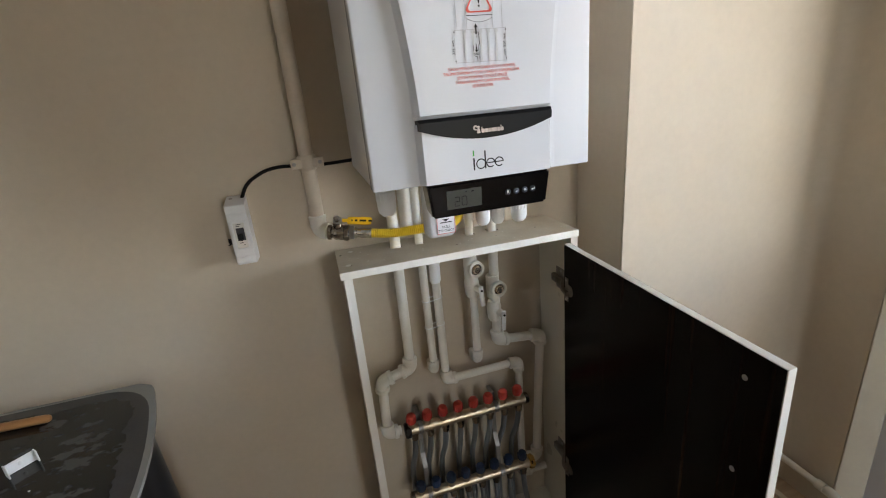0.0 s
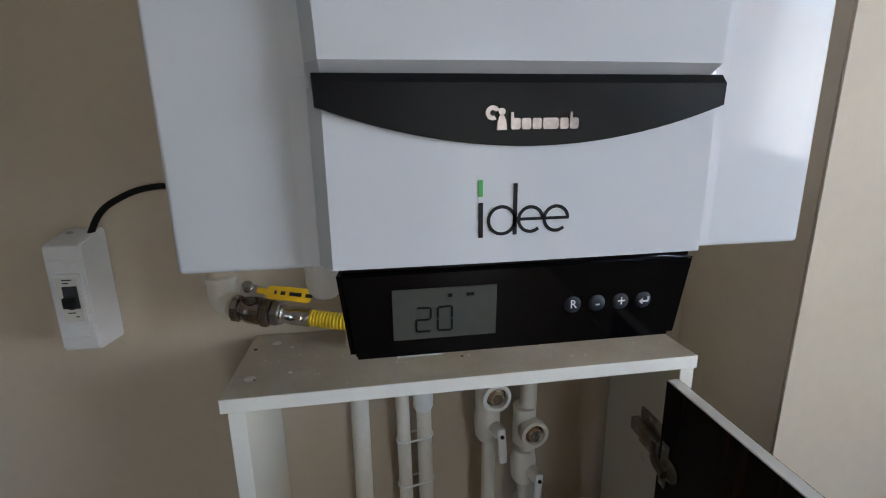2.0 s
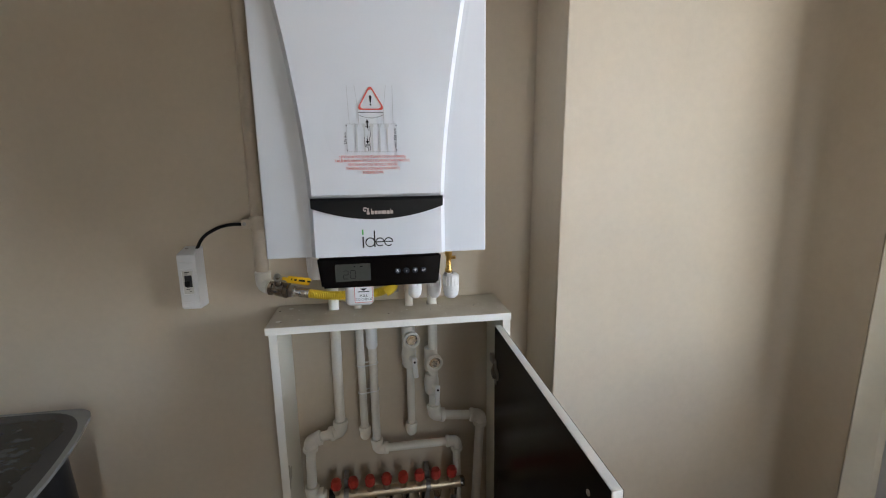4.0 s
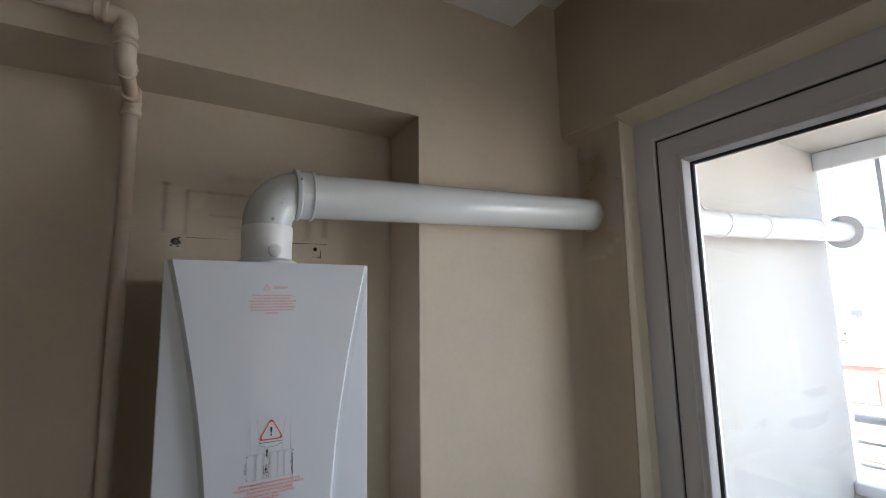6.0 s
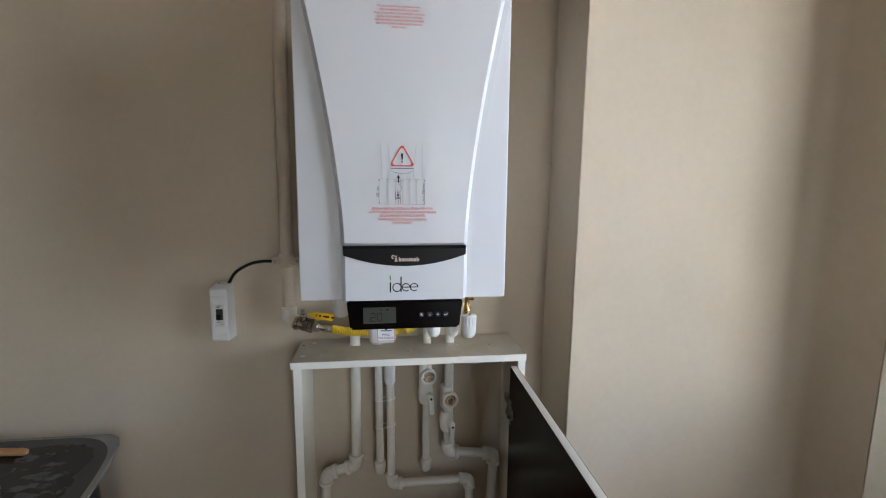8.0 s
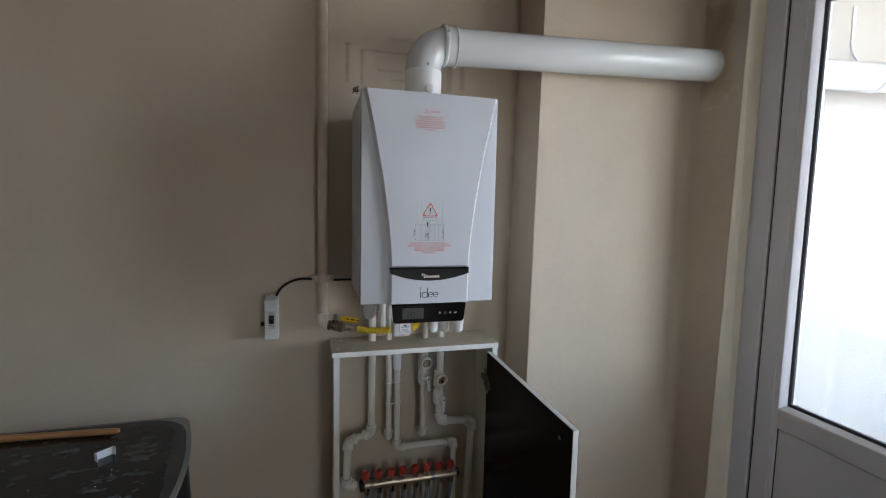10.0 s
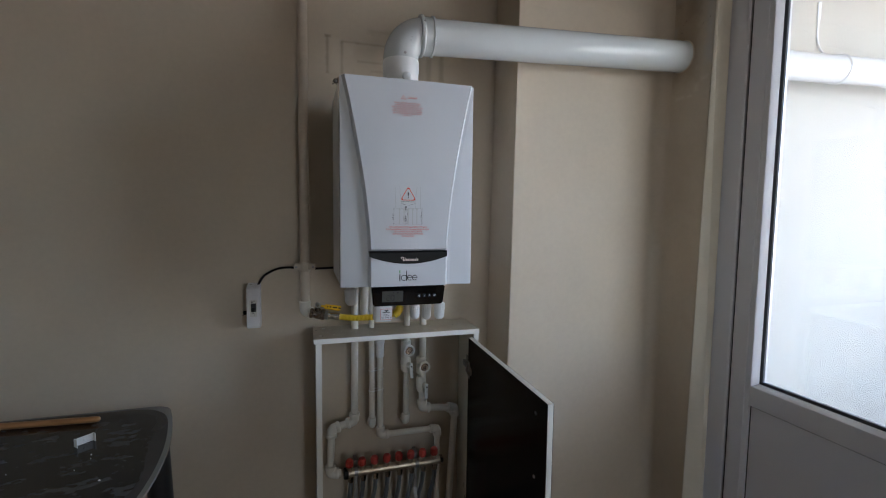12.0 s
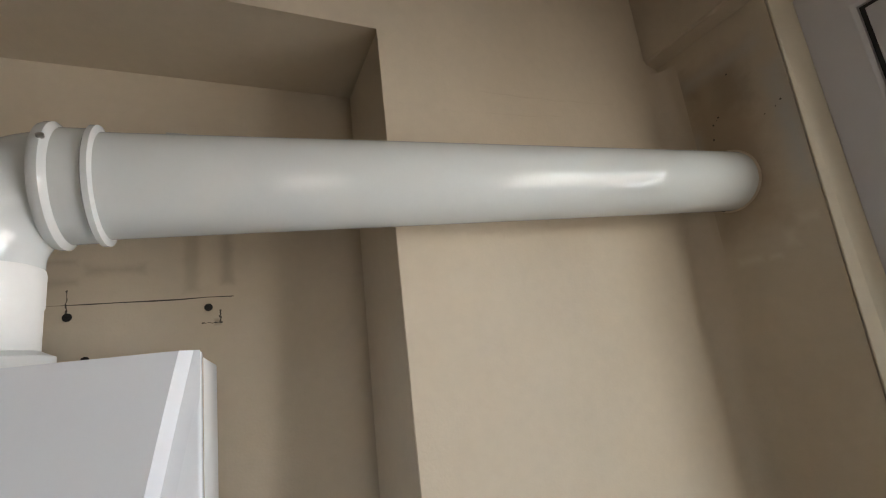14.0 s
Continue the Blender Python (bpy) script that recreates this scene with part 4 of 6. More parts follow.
    # printed notice with the mounting diagram
    def face(x, z, off=0.0004):
        u = x / (raised_half(z) - SLOPE)
        return front_place(x, -0.422 - 0.0025 * (1 - u * u) - off, z)

    disc = bmesh.new()
    rows = []
    for k in range(33):
        x = -0.005 - 0.083 * math.cos(math.pi * k / 32)
        h = 0.083 * math.sin(math.pi * k / 32) + 1e-5
        yf = -0.4221 - 0.0025 * (1 - (x / (raised_half(1.424) - SLOPE)) ** 2)
        rows.append([disc.verts.new((x, yf, 1.424 + s * h)) for s in (-1, 1)])
    for p, q in zip(rows, rows[1:]):
        disc.faces.new((p[0], q[0], q[1], p[1]))
    st = part("round_sticker", disc, "sticker", b, "large clear round sticker with a mounting diagram", 60)
    ox, zt = -0.0055, 1.473

    def tri(r, cx=0.0, cy=0.0):
        pts = []
        for a in (90, 210, 330):
            pts += arc(cx + (r - 0.0042) * math.cos(radians(a)), cy + (r - 0.0042) * math.sin(radians(a)), 0.0042, a - 60, a + 60, 5)
        return pts

    part("warning_triangle", ring_strip(tri(0.0195), tri(0.0240), 0.0003, face(ox, 1.4655, 0.0009)), "red_ink", st, "red-edged warning triangle", 0)
    ex = plate(arc(0, 0.0068, 0.0022, 0, 180, 8) + [(-0.0009, -0.003), (0.0009, -0.003)], 0.0003, face(ox, 1.4665, 0.0009))
    plate(arc(0, -0.0062, 0.0016, 0, 340, 12), 0.0003, face(ox, 1.4665, 0.0009), ex)
    part("exclamation_mark", ex, "black_ink", st, smooth=0)

    def line(bm, x0, z0, x1, z1, w=0.0006):
        d = Vector((x1 - x0, z1 - z0)).normalized()
        nx, nz = -d.y * w / 2, d.x * w / 2
        return plate([(x0 + nx, z0 + nz), (x1 + nx, z1 + nz), (x1 - nx, z1 - nz), (x0 - nx, z0 - nz)], 0.0003, face(ox, 1.42, 0.0008), bm)

    dg = bmesh.new()
    for x0, z0, x1, z1 in ((-0.0395, 0.072, -0.0375, 0.008), (0.0375, 0.072, 0.0375, 0.008), (-0.0265, 0.072, -0.0215, 0.030), (-0.0215, 0.030, -0.0215, 0.009), (0.0265, 0.072, 0.0215, 0.030), (0.0215, 0.030, 0.0215, 0.009), (-0.043, 0.008, 0.043, 0.008), (-0.043, 0.008, -0.043, -0.0385), (0.0425, 0.008, 0.0425, -0.0395), (-0.043, -0.0385, 0.0425, -0.0395)):
        line(dg, x0, z0, x1, z1, 0.0005)
    part("diagram_lines", dg, "grey_ink", st, smooth=0)
    bl = bmesh.new()
    line(bl, -0.0215, 0.0275, 0.0215, 0.0275, 0.0010)
    arcpts = [(-0.021 + 0.042 * k / 12, 0.0235 - 0.0055 * (1 - (2 * k / 12 - 1) ** 2)) for k in range(13)]
    for p, q in zip(arcpts, arcpts[1:]):
        line(bl, *p, *q, 0.0005)
    for x in (-0.007,):
        plate([(x - 0.003, 0.0105), (x + 0.003, 0.0105), (x, 0.016)], 0.0003, face(ox, 1.42, 0.0010), bl)
        line(bl, x, 0.011, x, 0.001, 0.0022)
        line(bl, x - 0.001, -0.017, x - 0.001, -0.021, 0.0016)
        plate([(x - 0.004, -0.021), (x + 0.002, -0.021), (x - 0.001, -0.0255)], 0.0003, face(ox, 1.42, 0.0010), bl)
        line(bl, x - 0.0045, -0.0265, x + 0.0025, -0.0265, 0.0008)
        line(bl, x - 0.0045, -0.0285, x + 0.0025, -0.0285, 0.0008)
        for p, q in (((-0.011, 0.004), (-0.003, 0.004)), ((-0.003, 0.004), (-0.002, -0.012)), ((-0.002, -0.012), (-0.0045, -0.016)), ((-0.0045, -0.016), (-0.003, -0.0375)), ((-0.013, -0.014), (-0.0125, -0.030)), ((-0.0125, -0.030), (-0.007, -0.0315)), ((-0.007, -0.0315), (-0.0065, -0.038))):
            line(bl, *p, *q, 0.0006)
    for x in (-0.043, 0.0425):
        plate([(x - 0.001, 0.0045), (x + 0.001, 0.0045), (x, 0.0085)], 0.0003, face(ox, 1.42, 0.0010), bl)
        plate([(x - 0.001, -0.035), (x + 0.001, -0.035), (x, -0.039)], 0.0003, face(ox, 1.42, 0.0010), bl)
    tagged(part("diagram_arrows", bl, "black_ink", st, smooth=0), kind="stuff")
    for x in (-0.026, -0.0125, 0.0005, 0.0135, 0.0265):
        pp = plate([(x - 0.0014, -0.0395), (x + 0.0014, -0.0395), (x + 0.0014, 0.003), (x - 0.0014, 0.003)], 0.0003, face(ox, 1.42, 0.0006))
        plate([(x - 0.003, 0.003), (x + 0.003, 0.003), (x + 0.003, 0.0075), (x - 0.003, 0.0075)], 0.0003, face(ox, 1.42, 0.0006), pp)
        part("diagram_pipe", pp, "pipe_ink", st, smooth=0)
    up = Matrix.Rotation(math.pi / 2, 4, "Z")
    lettering("235 mm", 0.0062, face(ox - 0.0455, 1.404, 0.0008) @ up, "black_ink", "size_text", st)
    lettering("min. 250 mm", 0.0062, face(ox + 0.0405, 1.404, 0.0008) @ up, "black_ink", "size_text", st)
    lettering("1", 0.006, face(ox - 0.006, 1.418, 0.0010), "black_ink", "step_number", st)
    lettering("2", 0.006, face(ox - 0.008, 1.405, 0.0010), "black_ink", "step_number", st)
    for k, s in enumerate(("SİFON MONTAJI MUTLAKA SİFON MONTAJ", "TALİMATLARINA UYGUN OLARAK YAPILMALIDIR.", "SİFON MONTAJI YETKİLİ SERVİS", "TARAFINDAN MUTLAKA KONTROL", "EDİLMELİDİR.")):
        lettering(s, 0.00635, face(ox, 1.3725 - 0.0068 * k, 0.0008), "red_ink", "notice_line", st, stretch=0.92)
    # warning sticker near the top
    ws = part("warning_sticker", plate([(-0.057, -0.033), (0.057, -0.033), (0.057, 0.033), (-0.057, 0.033)], 0.0002, face(-0.0075, 1.727, 0.0001)), "sticker", b, "clear sticker with a small red warning text", 0)

    def tri2(r):
        return [(r * math.cos(radians(a)), r * math.sin(radians(a))) for a in (90, 210, 330)]

    part("warning_triangle", ring_strip(tri2(0.0068), tri2(0.0084), 0.0003, face(-0.0215, 1.748, 0.0006)), "red_ink", ws, smooth=0)
    lettering("!", 0.008, face(-0.0215, 1.748, 0.0006), "red_ink", "exclamation_mark", ws)
    lettering("DİKKAT", 0.0075, face(0.0055, 1.7485, 0.0006), "red_ink", "heading", ws)
    for k, s in enumerate(("Montaj sırasında baca seti ve aksesuarları,", "dışardan gelebilecek etki ve darbeler", "de göz önüne alınarak, sızdırmazlığını koruyacak", "şekilde sabitlenmelidir. Aksi durumda baca", "bağlantılarından sızacak CO (karbonmonoksit)", "gazı zehirlenmelere neden olarak hayati risk", "oluşturacaktır.")):
        lettering(s, 0.0054, face(-0.0095, 1.7335 - 0.0059 * k, 0.0006), "red_ink", "notice_line", ws, stretch=0.87)
    part("scratch", box((0.0612, -0.42375, 1.3275), (0.0628, -0.4222, 1.3288), 0.0004, 1), "grey_ink", b, "tiny chip in the enamel", 0)


boiler()


# ---- pipework under the boiler and in the cabinet ----
PIPE_Y = -0.055


def elbow_fitting(bm, corner, a, b, r, reach=0.02):
    """A thicker moulded elbow at a corner between two directions."""
    corner = Vector(corner)
    a, b = Vector(a).normalized(), Vector(b).normalized()
    tube([corner + a * reach, corner, corner + b * reach], r * 1.36, fillet=reach * 0.6, n=18, bm=bm)
    for d in (a, b):
        lathe([(r * 1.36, -0.004), (r * 1.52, -0.002), (r * 1.52, 0.006), (r * 1.40, 0.0085), (r * 0.98, 0.009)], corner + d * reach * 0.85, d, 18, bm)
    return bm


def pipe_run(name, points, r, label, fillet=0.006, fittings=True):
    """One welded plastic pipe with a moulded elbow at each corner."""
    t = thing(name, points[-1], label, "pipe", "white pipes in the cabinet")
    part("tube", tube(points, r, fillet, 18), "ppr", t)
    pts = [Vector(p) for p in points]
    if fittings:
        for a, b, c in zip(pts, pts[1:], pts[2:]):
            part("elbow", elbow_fitting(bmesh.new(), b, a - b, c - b, r, 0.027), "ppr", t)
    return t


y = PIPE_Y
pipe_run("water_pipe", [(-0.124, y, 1.19), (-0.127, y, 0.624), (-0.212, y, 0.601), (-0.218, y, 0.428), (-0.178, y, 0.426)], 0.0135, "white plastic heating pipe stepping down to the upper manifold")
pipe_b = pipe_run("water_pipe", [(-0.064, y, 1.15), (-0.060, y, 0.598), (-0.060, -0.002, 0.598)], 0.0105, "thin white plastic pipe ending in the wall")
pipe_c = pipe_run("water_pipe", [(-0.030, y + 0.004, 0.975), (-0.028, y + 0.000, 0.556), (0.204, -0.044, 0.549), (0.208, -0.030, 0.105), (0.295, -0.030, 0.105)], 0.0115, "white plastic pipe crossing above the manifold")
pipe_d = pipe_run("water_pipe", [(0.076, y, 1.15), (0.072, y, 0.598), (0.072, -0.002, 0.598)], 0.0108, "white plastic pipe with a stop valve ending in the wall")
pipe_e = pipe_run("water_pipe", [(0.139, y, 1.15), (0.137, y, 0.646), (0.274, y, 0.631), (0.250, y, 0.186), (0.225, y, 0.184)], 0.0132, "white plastic pipe with a stop valve feeding the lower manifold")


def pipe_tie(z):
    """A thin tie round the two neighbouring pipes."""
    pts = [(-0.061 + 0.0118 * math.cos(radians(k)), y + 0.0118 * math.sin(radians(k)), z) for k in range(90, 271, 20)] + [(-0.029 + 0.0128 * math.cos(radians(k)), y + 0.004 + 0.0128 * math.sin(radians(k)), z + 0.003) for k in range(270, 451, 20)]
    s = thing("pipe_tie", (-0.045, y, z), "thin white tie round two pipes", "tie", "ties on the pipes")
    part("band", tube(pts + pts[:1], 0.0016, 0, 6), "cap", s)


pipe_tie(0.815)
pipe_tie(0.735)


def stop_valve(x, zp, zl, turn):
    v = thing("stop_valve", (x, y, zl - 0.03), "white plastic stop valve with a screwed strainer plug", "valve", "stop valves in the cabinet")
    part("tee", tube([(x, y, zp + 0.034), (x, y, zp - 0.03)], 0.0185, n=20), "ppr", v)
    part("branch", lathe([(0.018, 0), (0.0205, 0.022), (0.0225, 0.024), (0.0225, 0.036), (0.0195, 0.0372), (0.0165, 0.0365), (0.0160, 0.029), (0.001, 0.0288)], (x + 0.004, y + 0.004, zp), (0.1, -1, 0), 28), "ppr", v)
    pl = part("plug", lathe([(0.0150, 0), (0.0150, 0.004), (0.0145, 0.0045), (0.0112, 0.0047), (0.0112, 0.0085), (0.0095, 0.0105), (0.001, 0.0108)], (x + 0.0068, y - 0.0245, zp), (0.1, -1, 0), 6 if zl > 0.8 else 24), "plug", v, "screwed metal strainer plug", 25)
    part("plug_gap", lathe([(0.0160, 0), (0.0160, 0.0005)], (x + 0.0068, y - 0.0246, zp), (0.1, -1, 0), 24), "hole", pl, smooth=0)
    part("valve_body", lathe([(0.0145, -0.034), (0.019, -0.026), (0.0205, -0.004), (0.0205, 0.008), (0.0165, 0.026)], (x, y, zl), (0, 0, 1), 20), "ppr", v)
    part("stem", lathe([(0.010, 0), (0.010, 0.022), (0.007, 0.026)], (x + 0.006, y - 0.012, zl - 0.004), (0.25, -1, 0), 16), "ppr", v)
    m = Matrix.Translation((x + 0.0125, y - 0.040, zl - 0.004)) @ Matrix.Rotation(radians(turn), 4, "Y")
    lv = box((-0.0065, -0.004, -0.048), (0.0065, 0.004, 0.012), 0.0035, bm=None, m=m)
    part("lever", lv, "cap", v, "short white lever handle")
    part("lever_screw", lathe([(0.003, 0), (0.003, 0.002), (0.001, 0.003)], (x + 0.0125, y - 0.044, zl - 0.004), (0, -1, 0), 10), "hole", v)


stop_valve(0.0705, 0.888, 0.835, -4)
stop_valve(0.132, 0.818, 0.748, 3)


def siphon_drain():
    s = thing("condensate_trap", (-0.031, -0.075, 0.89), "white condensate trap sleeve above the drain pipe", "trap")
    part("sleeve", lathe([(0.0125, 0), (0.0155, 0.006), (0.0155, 0.05), (0.0185, 0.056), (0.0185, 0.075), (0.021, 0.078), (0.021, 0.10), (0.012, 0.105)], (-0.030, PIPE_Y + 0.004, 0.862), (0, 0, 1), 20), "cap", s)


siphon_drain()


def blind_cap(x, yy, z, r=0.018, h=0.045, label="ribbed white plastic valve cap under the boiler"):
    c = thing("valve_cap", (x, yy, z), label, "valve cap", "caps under the boiler")
    prof = [(0.002, 0), (r * 0.55, 0.002), (r * 0.88, 0.009), (r, 0.020), (r, h), (r * 0.8, h + 0.004)]
    part("dome", lathe(prof, (x, yy, z), (0, 0, 1), 28), "cap", c)
    ribs = bmesh.new()
    for k in range(16):
        a = 2 * math.pi * k / 16
        p = Vector((x + r * math.cos(a), yy + r * math.sin(a), z))
        box(p + Vector((-0.0011, -0.0011, 0.036)), p + Vector((0.0011, 0.0011, h)), 0.0004, 1, bm=ribs)
    part("ribs", ribs, "cap", c)
    return c


blind_cap(-0.149, -0.165, 1.091, 0.021, 0.055)
blind_cap(0.085, -0.140, 1.024, 0.0175, 0.05)
blind_cap(0.176, -0.150, 1.022, 0.0195, 0.06)
blind_cap(0.140, -0.100, 1.01, 0.0175, 0.06)


def boiler_stubs():
    s = thing("boiler_connection", (-0.1, -0.1, 1.10), "white and metal pipe stubs entering the boiler", "pipe stub")
    for x, r in ((-0.090, 0.016), (-0.064, 0.012), (0.076, 0.013), (0.139, 0.014), (0.037, 0.011)):
        part("stub", tube([(x, PIPE_Y - 0.02, 1.215), (x, PIPE_Y - 0.004, 1.10), (x, PIPE_Y, 1.02)], r, 0.02), "ppr" if x != 0.037 else "steel", s)
    br = thing("drain_valve", (0.171, -0.15, 1.085), "small brass drain valve with a side spindle", "valve")
    part("valve_body", lathe([(0.006, 0), (0.009, 0.004), (0.009, 0.014), (0.0065, 0.018), (0.0065, 0.045), (0.0095, 0.05), (0.0095, 0.064), (0.007, 0.12)], (0.171, -0.15, 1.085), (0, 0, 1), 16), "brass", br)
    part("spindle", tube([(0.171, -0.15, 1.126), (0.188, -0.155, 1.128)], 0.004), "brass", br)
    part("nut", lathe([(0.0115, 0), (0.0115, 0.012)], (0.171, -0.15, 1.078), (0, 0, 1), 6), "steel", br, smooth=0)


boiler_stubs()


def siphon_cup():
    LIFT = 0.019
    c = thing("siphon_cup", (-0.052, -0.2, 1.03 + LIFT), "milky plastic siphon cup with a printed pull label", "siphon")
    bm = box((-0.084, -0.232, 1.027 + LIFT), (-0.021, -0.185, 1.16), 0.012, 4)
    part("cup", bm, "siphon", c)
    part("label", box((-0.064, -0.2335, 1.037 + LIFT), (-0.022, -0.2322, 1.078 + LIFT)), "white_ink", c, "white label with a red edge", 0)
    rim = ring_strip([(-0.019, -0.017), (0.019, -0.017), (0.019, 0.018), (-0.019, 0.018)], [(-0.0203, -0.0183), (0.0203, -0.0183), (0.0203, 0.0193), (-0.0203, 0.0193)], 0.0003, front_place(-0.043, -0.2336, 1.055 + LIFT))
    part("label_edge", rim, "pale_red_ink", c, smooth=0)
    lettering("PULL", 0.0085, front_place(-0.043, -0.2338, 1.0520 + LIFT), "black_ink", "label_text", c)
    lettering("TO CHECK", 0.0072, front_place(-0.043, -0.2338, 1.0440 + LIFT), "black_ink", "label_text", c)
    ar = plate([(-0.008, 0.003), (0.008, 0.003), (0, -0.003)], 0.0003, front_place(-0.043, -0.2337, 1.0665 + LIFT))
    plate([(-0.013, -0.0055), (0.013, -0.0055), (0.013, -0.0035), (-0.013, -0.0035)], 0.0003, front_place(-0.043, -0.2337, 1.0665 + LIFT), ar)
    part("label_arrow", ar, "black_ink", c, smooth=0)
    c.location += Vector((0.004, -0.012, -0.003))


siphon_cup()


# ---- gas line ----
def gas_line():
    g = thing("gas_pipe", (-0.305, -0.035, 1.05), "gas pipe painted in the wall's beige, with swan-neck bends", "pipe")
    x = -0.302
    part("riser", tube([(x + 0.002, -0.036, 2.235), (x, -0.036, 1.075)], 0.0168, n=22), "gas_pipe", g)
    up = [(x + 0.002, -0.036, 2.205), (x + 0.002, -0.036, 2.258), (x + 0.001, -0.250, 2.250), (x, -0.252, 2.352), (x - 0.05, -0.252, 2.354)]
    part("swan_neck", tube(up, 0.0165, 0.035, 20), "gas_pipe", g)
    for c, a, d in (((x + 0.002, -0.038, 2.256), (0, 0, -1), (0, -1, -0.03)), ((x + 0.001, -0.250, 2.252), (0, 1, 0.03), (0, 0, 1)), ((x, -0.252, 2.352), (0, 0, -1), (-1, 0, 0))):
        part("elbow", elbow_fitting(bmesh.new(), c, a, d, 0.0158, 0.042), "gas_pipe", g)
    part("branch", tube([(x - 0.045, -0.252, 2.354), (-2.85, -0.252, 2.360)], 0.0168, n=20), "gas_pipe", g)
    for p, d in (((x + 0.002, -0.036, 2.206), (0, 0, 1)), ((x, -0.252, 2.300), (0, 0, 1)), ((x - 0.040, -0.252, 2.354), (-1, 0, 0))):
        part("collar", lathe([(0.0165, 0), (0.0215, 0.003), (0.0215, 0.017), (0.0165, 0.020)], p, d, 22), "gas_pipe", g)
    part("collar", lathe([(0.0165, 0), (0.020, 0.004), (0.020, 0.014), (0.0165, 0.018)], (x + 0.002, -0.192, 2.2522), (0, -1, -0.03), 22), "gas_pipe", g)
    # Wall-coloured elbow and collar; the paler material paints in the light they catch.
    part("foot_bend", tube([(x, -0.036, 1.082), (x, -0.037, 1.053), (x + 0.022, -0.054, 1.049)], 0.0195, 0.022, 22), "ppr", g, "painted elbow at the pipe's foot, its catch of light put into a paler colour")
    part("collar", lathe([(0.0168, 0), (0.0205, 0.003), (0.0205, 0.009), (0.0168, 0.012)], (x, -0.036, 1.078), (0, 0, 1), 22), "ppr", g)
    c = part("clip", box((x - 0.037, -0.055, 1.205), (x + 0.037, -0.036, 1.228), 0.004), "gas_pipe", g, "painted two-screw pipe clip")
    part("clip_band", lathe([(0.0195, -0.017), (0.0215, -0.014), (0.0215, 0.014), (0.0195, 0.017)], (x, -0.037, 1.2165), (0, 0, 1), 22), "gas_pipe", c)
    for s in (-1, 1):
        part("clip_screw", lathe([(0.0045, 0), (0.0045, 0.0015), (0.002, 0.0028)], (x + s * 0.029, -0.055, 1.2165), (0, -1, 0), 12), "steel", c)


gas_line()


def gas_valve():
    v = thing("gas_valve", (-0.245, -0.065, 1.04), "nickel gas ball valve with a yellow lever", "valve")
    o = Vector((-0.284, -0.055, 1.048))
    ax = Vector((0.96, -0.20, -0.135)).normalized()
    part("valve_body", lathe([(0.0165, 0), (0.0185, 0.002), (0.0185, 0.009), (0.0150, 0.011), (0.0150, 0.014), (0.0175, 0.018), (0.0188, 0.024), (0.0188, 0.036), (0.0165, 0.042), (0.0165, 0.046)], o, ax, 26), "nickel", v)
    part("nut", lathe([(0.0185, 0), (0.0205, 0.002), (0.0205, 0.011), (0.0185, 0.013)], o + ax * 0.039, ax, 8), "nickel", v, smooth=20)
    part("hose_nut", lathe([(0.0160, 0), (0.0180, 0.0015), (0.0180, 0.0095), (0.0160, 0.011)], o + ax * 0.0535, ax, 6), "steel", v, smooth=20)
    part("hex_end", lathe([(0.0175, 0), (0.0195, 0.0015), (0.0195, 0.0075), (0.0175, 0.009)], o + ax * 0.001, ax, 6), "nickel", v, smooth=20)
    part("coupling", lathe([(0.0140, 0), (0.0140, 0.004), (0.0115, 0.006), (0.0115, 0.014), (0.0128, 0.016), (0.0128, 0.030), (0.0120, 0.032), (0.0128, 0.034), (0.0128, 0.040), (0.0120, 0.041)], o + ax * 0.064, ax, 24), "ferrule", v, "bright crimped hose ferrule")
    top = o + ax * 0.026 + Vector((0, -0.007, 0.016))
    part("spindle", lathe([(0.010, 0), (0.010, 0.010), (0.0065, 0.012), (0.0065, 0.020)], top, (0, -0.25, 1), 14), "nickel", v)
    m = Matrix.Translation(top + Vector((0.0, -0.006, 0.0170))) @ Matrix.Rotation(radians(8), 4, "Y") @ Matrix.Rotation(radians(52), 4, "X") @ Matrix.Rotation(radians(-3), 4, "Z")
    lev = part("lever", plate(arc(0.078, 0.0045, 0.0055, 0, 90, 5) + arc(0.030, 0.0040, 0.0050, 90, 180, 5) + [(0.012, 0.004), (0.012, -0.004)] + arc(0.028, -0.0045, 0.0045, 180, 270, 5) + arc(0.076, -0.0040, 0.0055, 270, 360, 5), 0.004, m @ Matrix.Translation((0, 0, -0.001))), "yellow_tag", v, "yellow lever with small black markings")
    part("lever_root", plate(arc(0.0, 0.0, 0.0095, 60, 300, 12) + [(0.014, -0.0068), (0.026, -0.0050), (0.026, 0.0050), (0.014, 0.0068)], 0.0035, m @ Matrix.Translation((0, 0, -0.002))), "steel", v, "flat steel lever arm", 30)
    mk = bmesh.new()
    for xa, w in ((0.034, 0.003), (0.042, 0.006), (0.053, 0.016), (0.074, 0.009)):
        box((xa, -0.0025, 0.003), (xa + w, 0.0025, 0.0033), bm=mk, m=m)
    part("lever_marks", mk, "black_ink", lev, smooth=0)
    part("lever_nut", lathe([(0.0075, 0), (0.0075, 0.006), (0.004, 0.008)], top + Vector((0, -0.005, 0.020)), (0, -0.4, 1), 6), "steel", v, smooth=20)
    h = thing("gas_hose", (-0.06, -0.1, 1.02), "ribbed yellow gas hose bending up into the boiler", "hose")
    a = o + ax * 0.103
    pts = rounded([a, a + ax * 0.05, (-0.08, -0.098, 1.030), (-0.01, -0.100, 1.031), (0.028, -0.100, 1.044), (0.037, -0.098, 1.085), (0.037, -0.096, 1.15)], 0.05, 8)
    dense, out = [], []
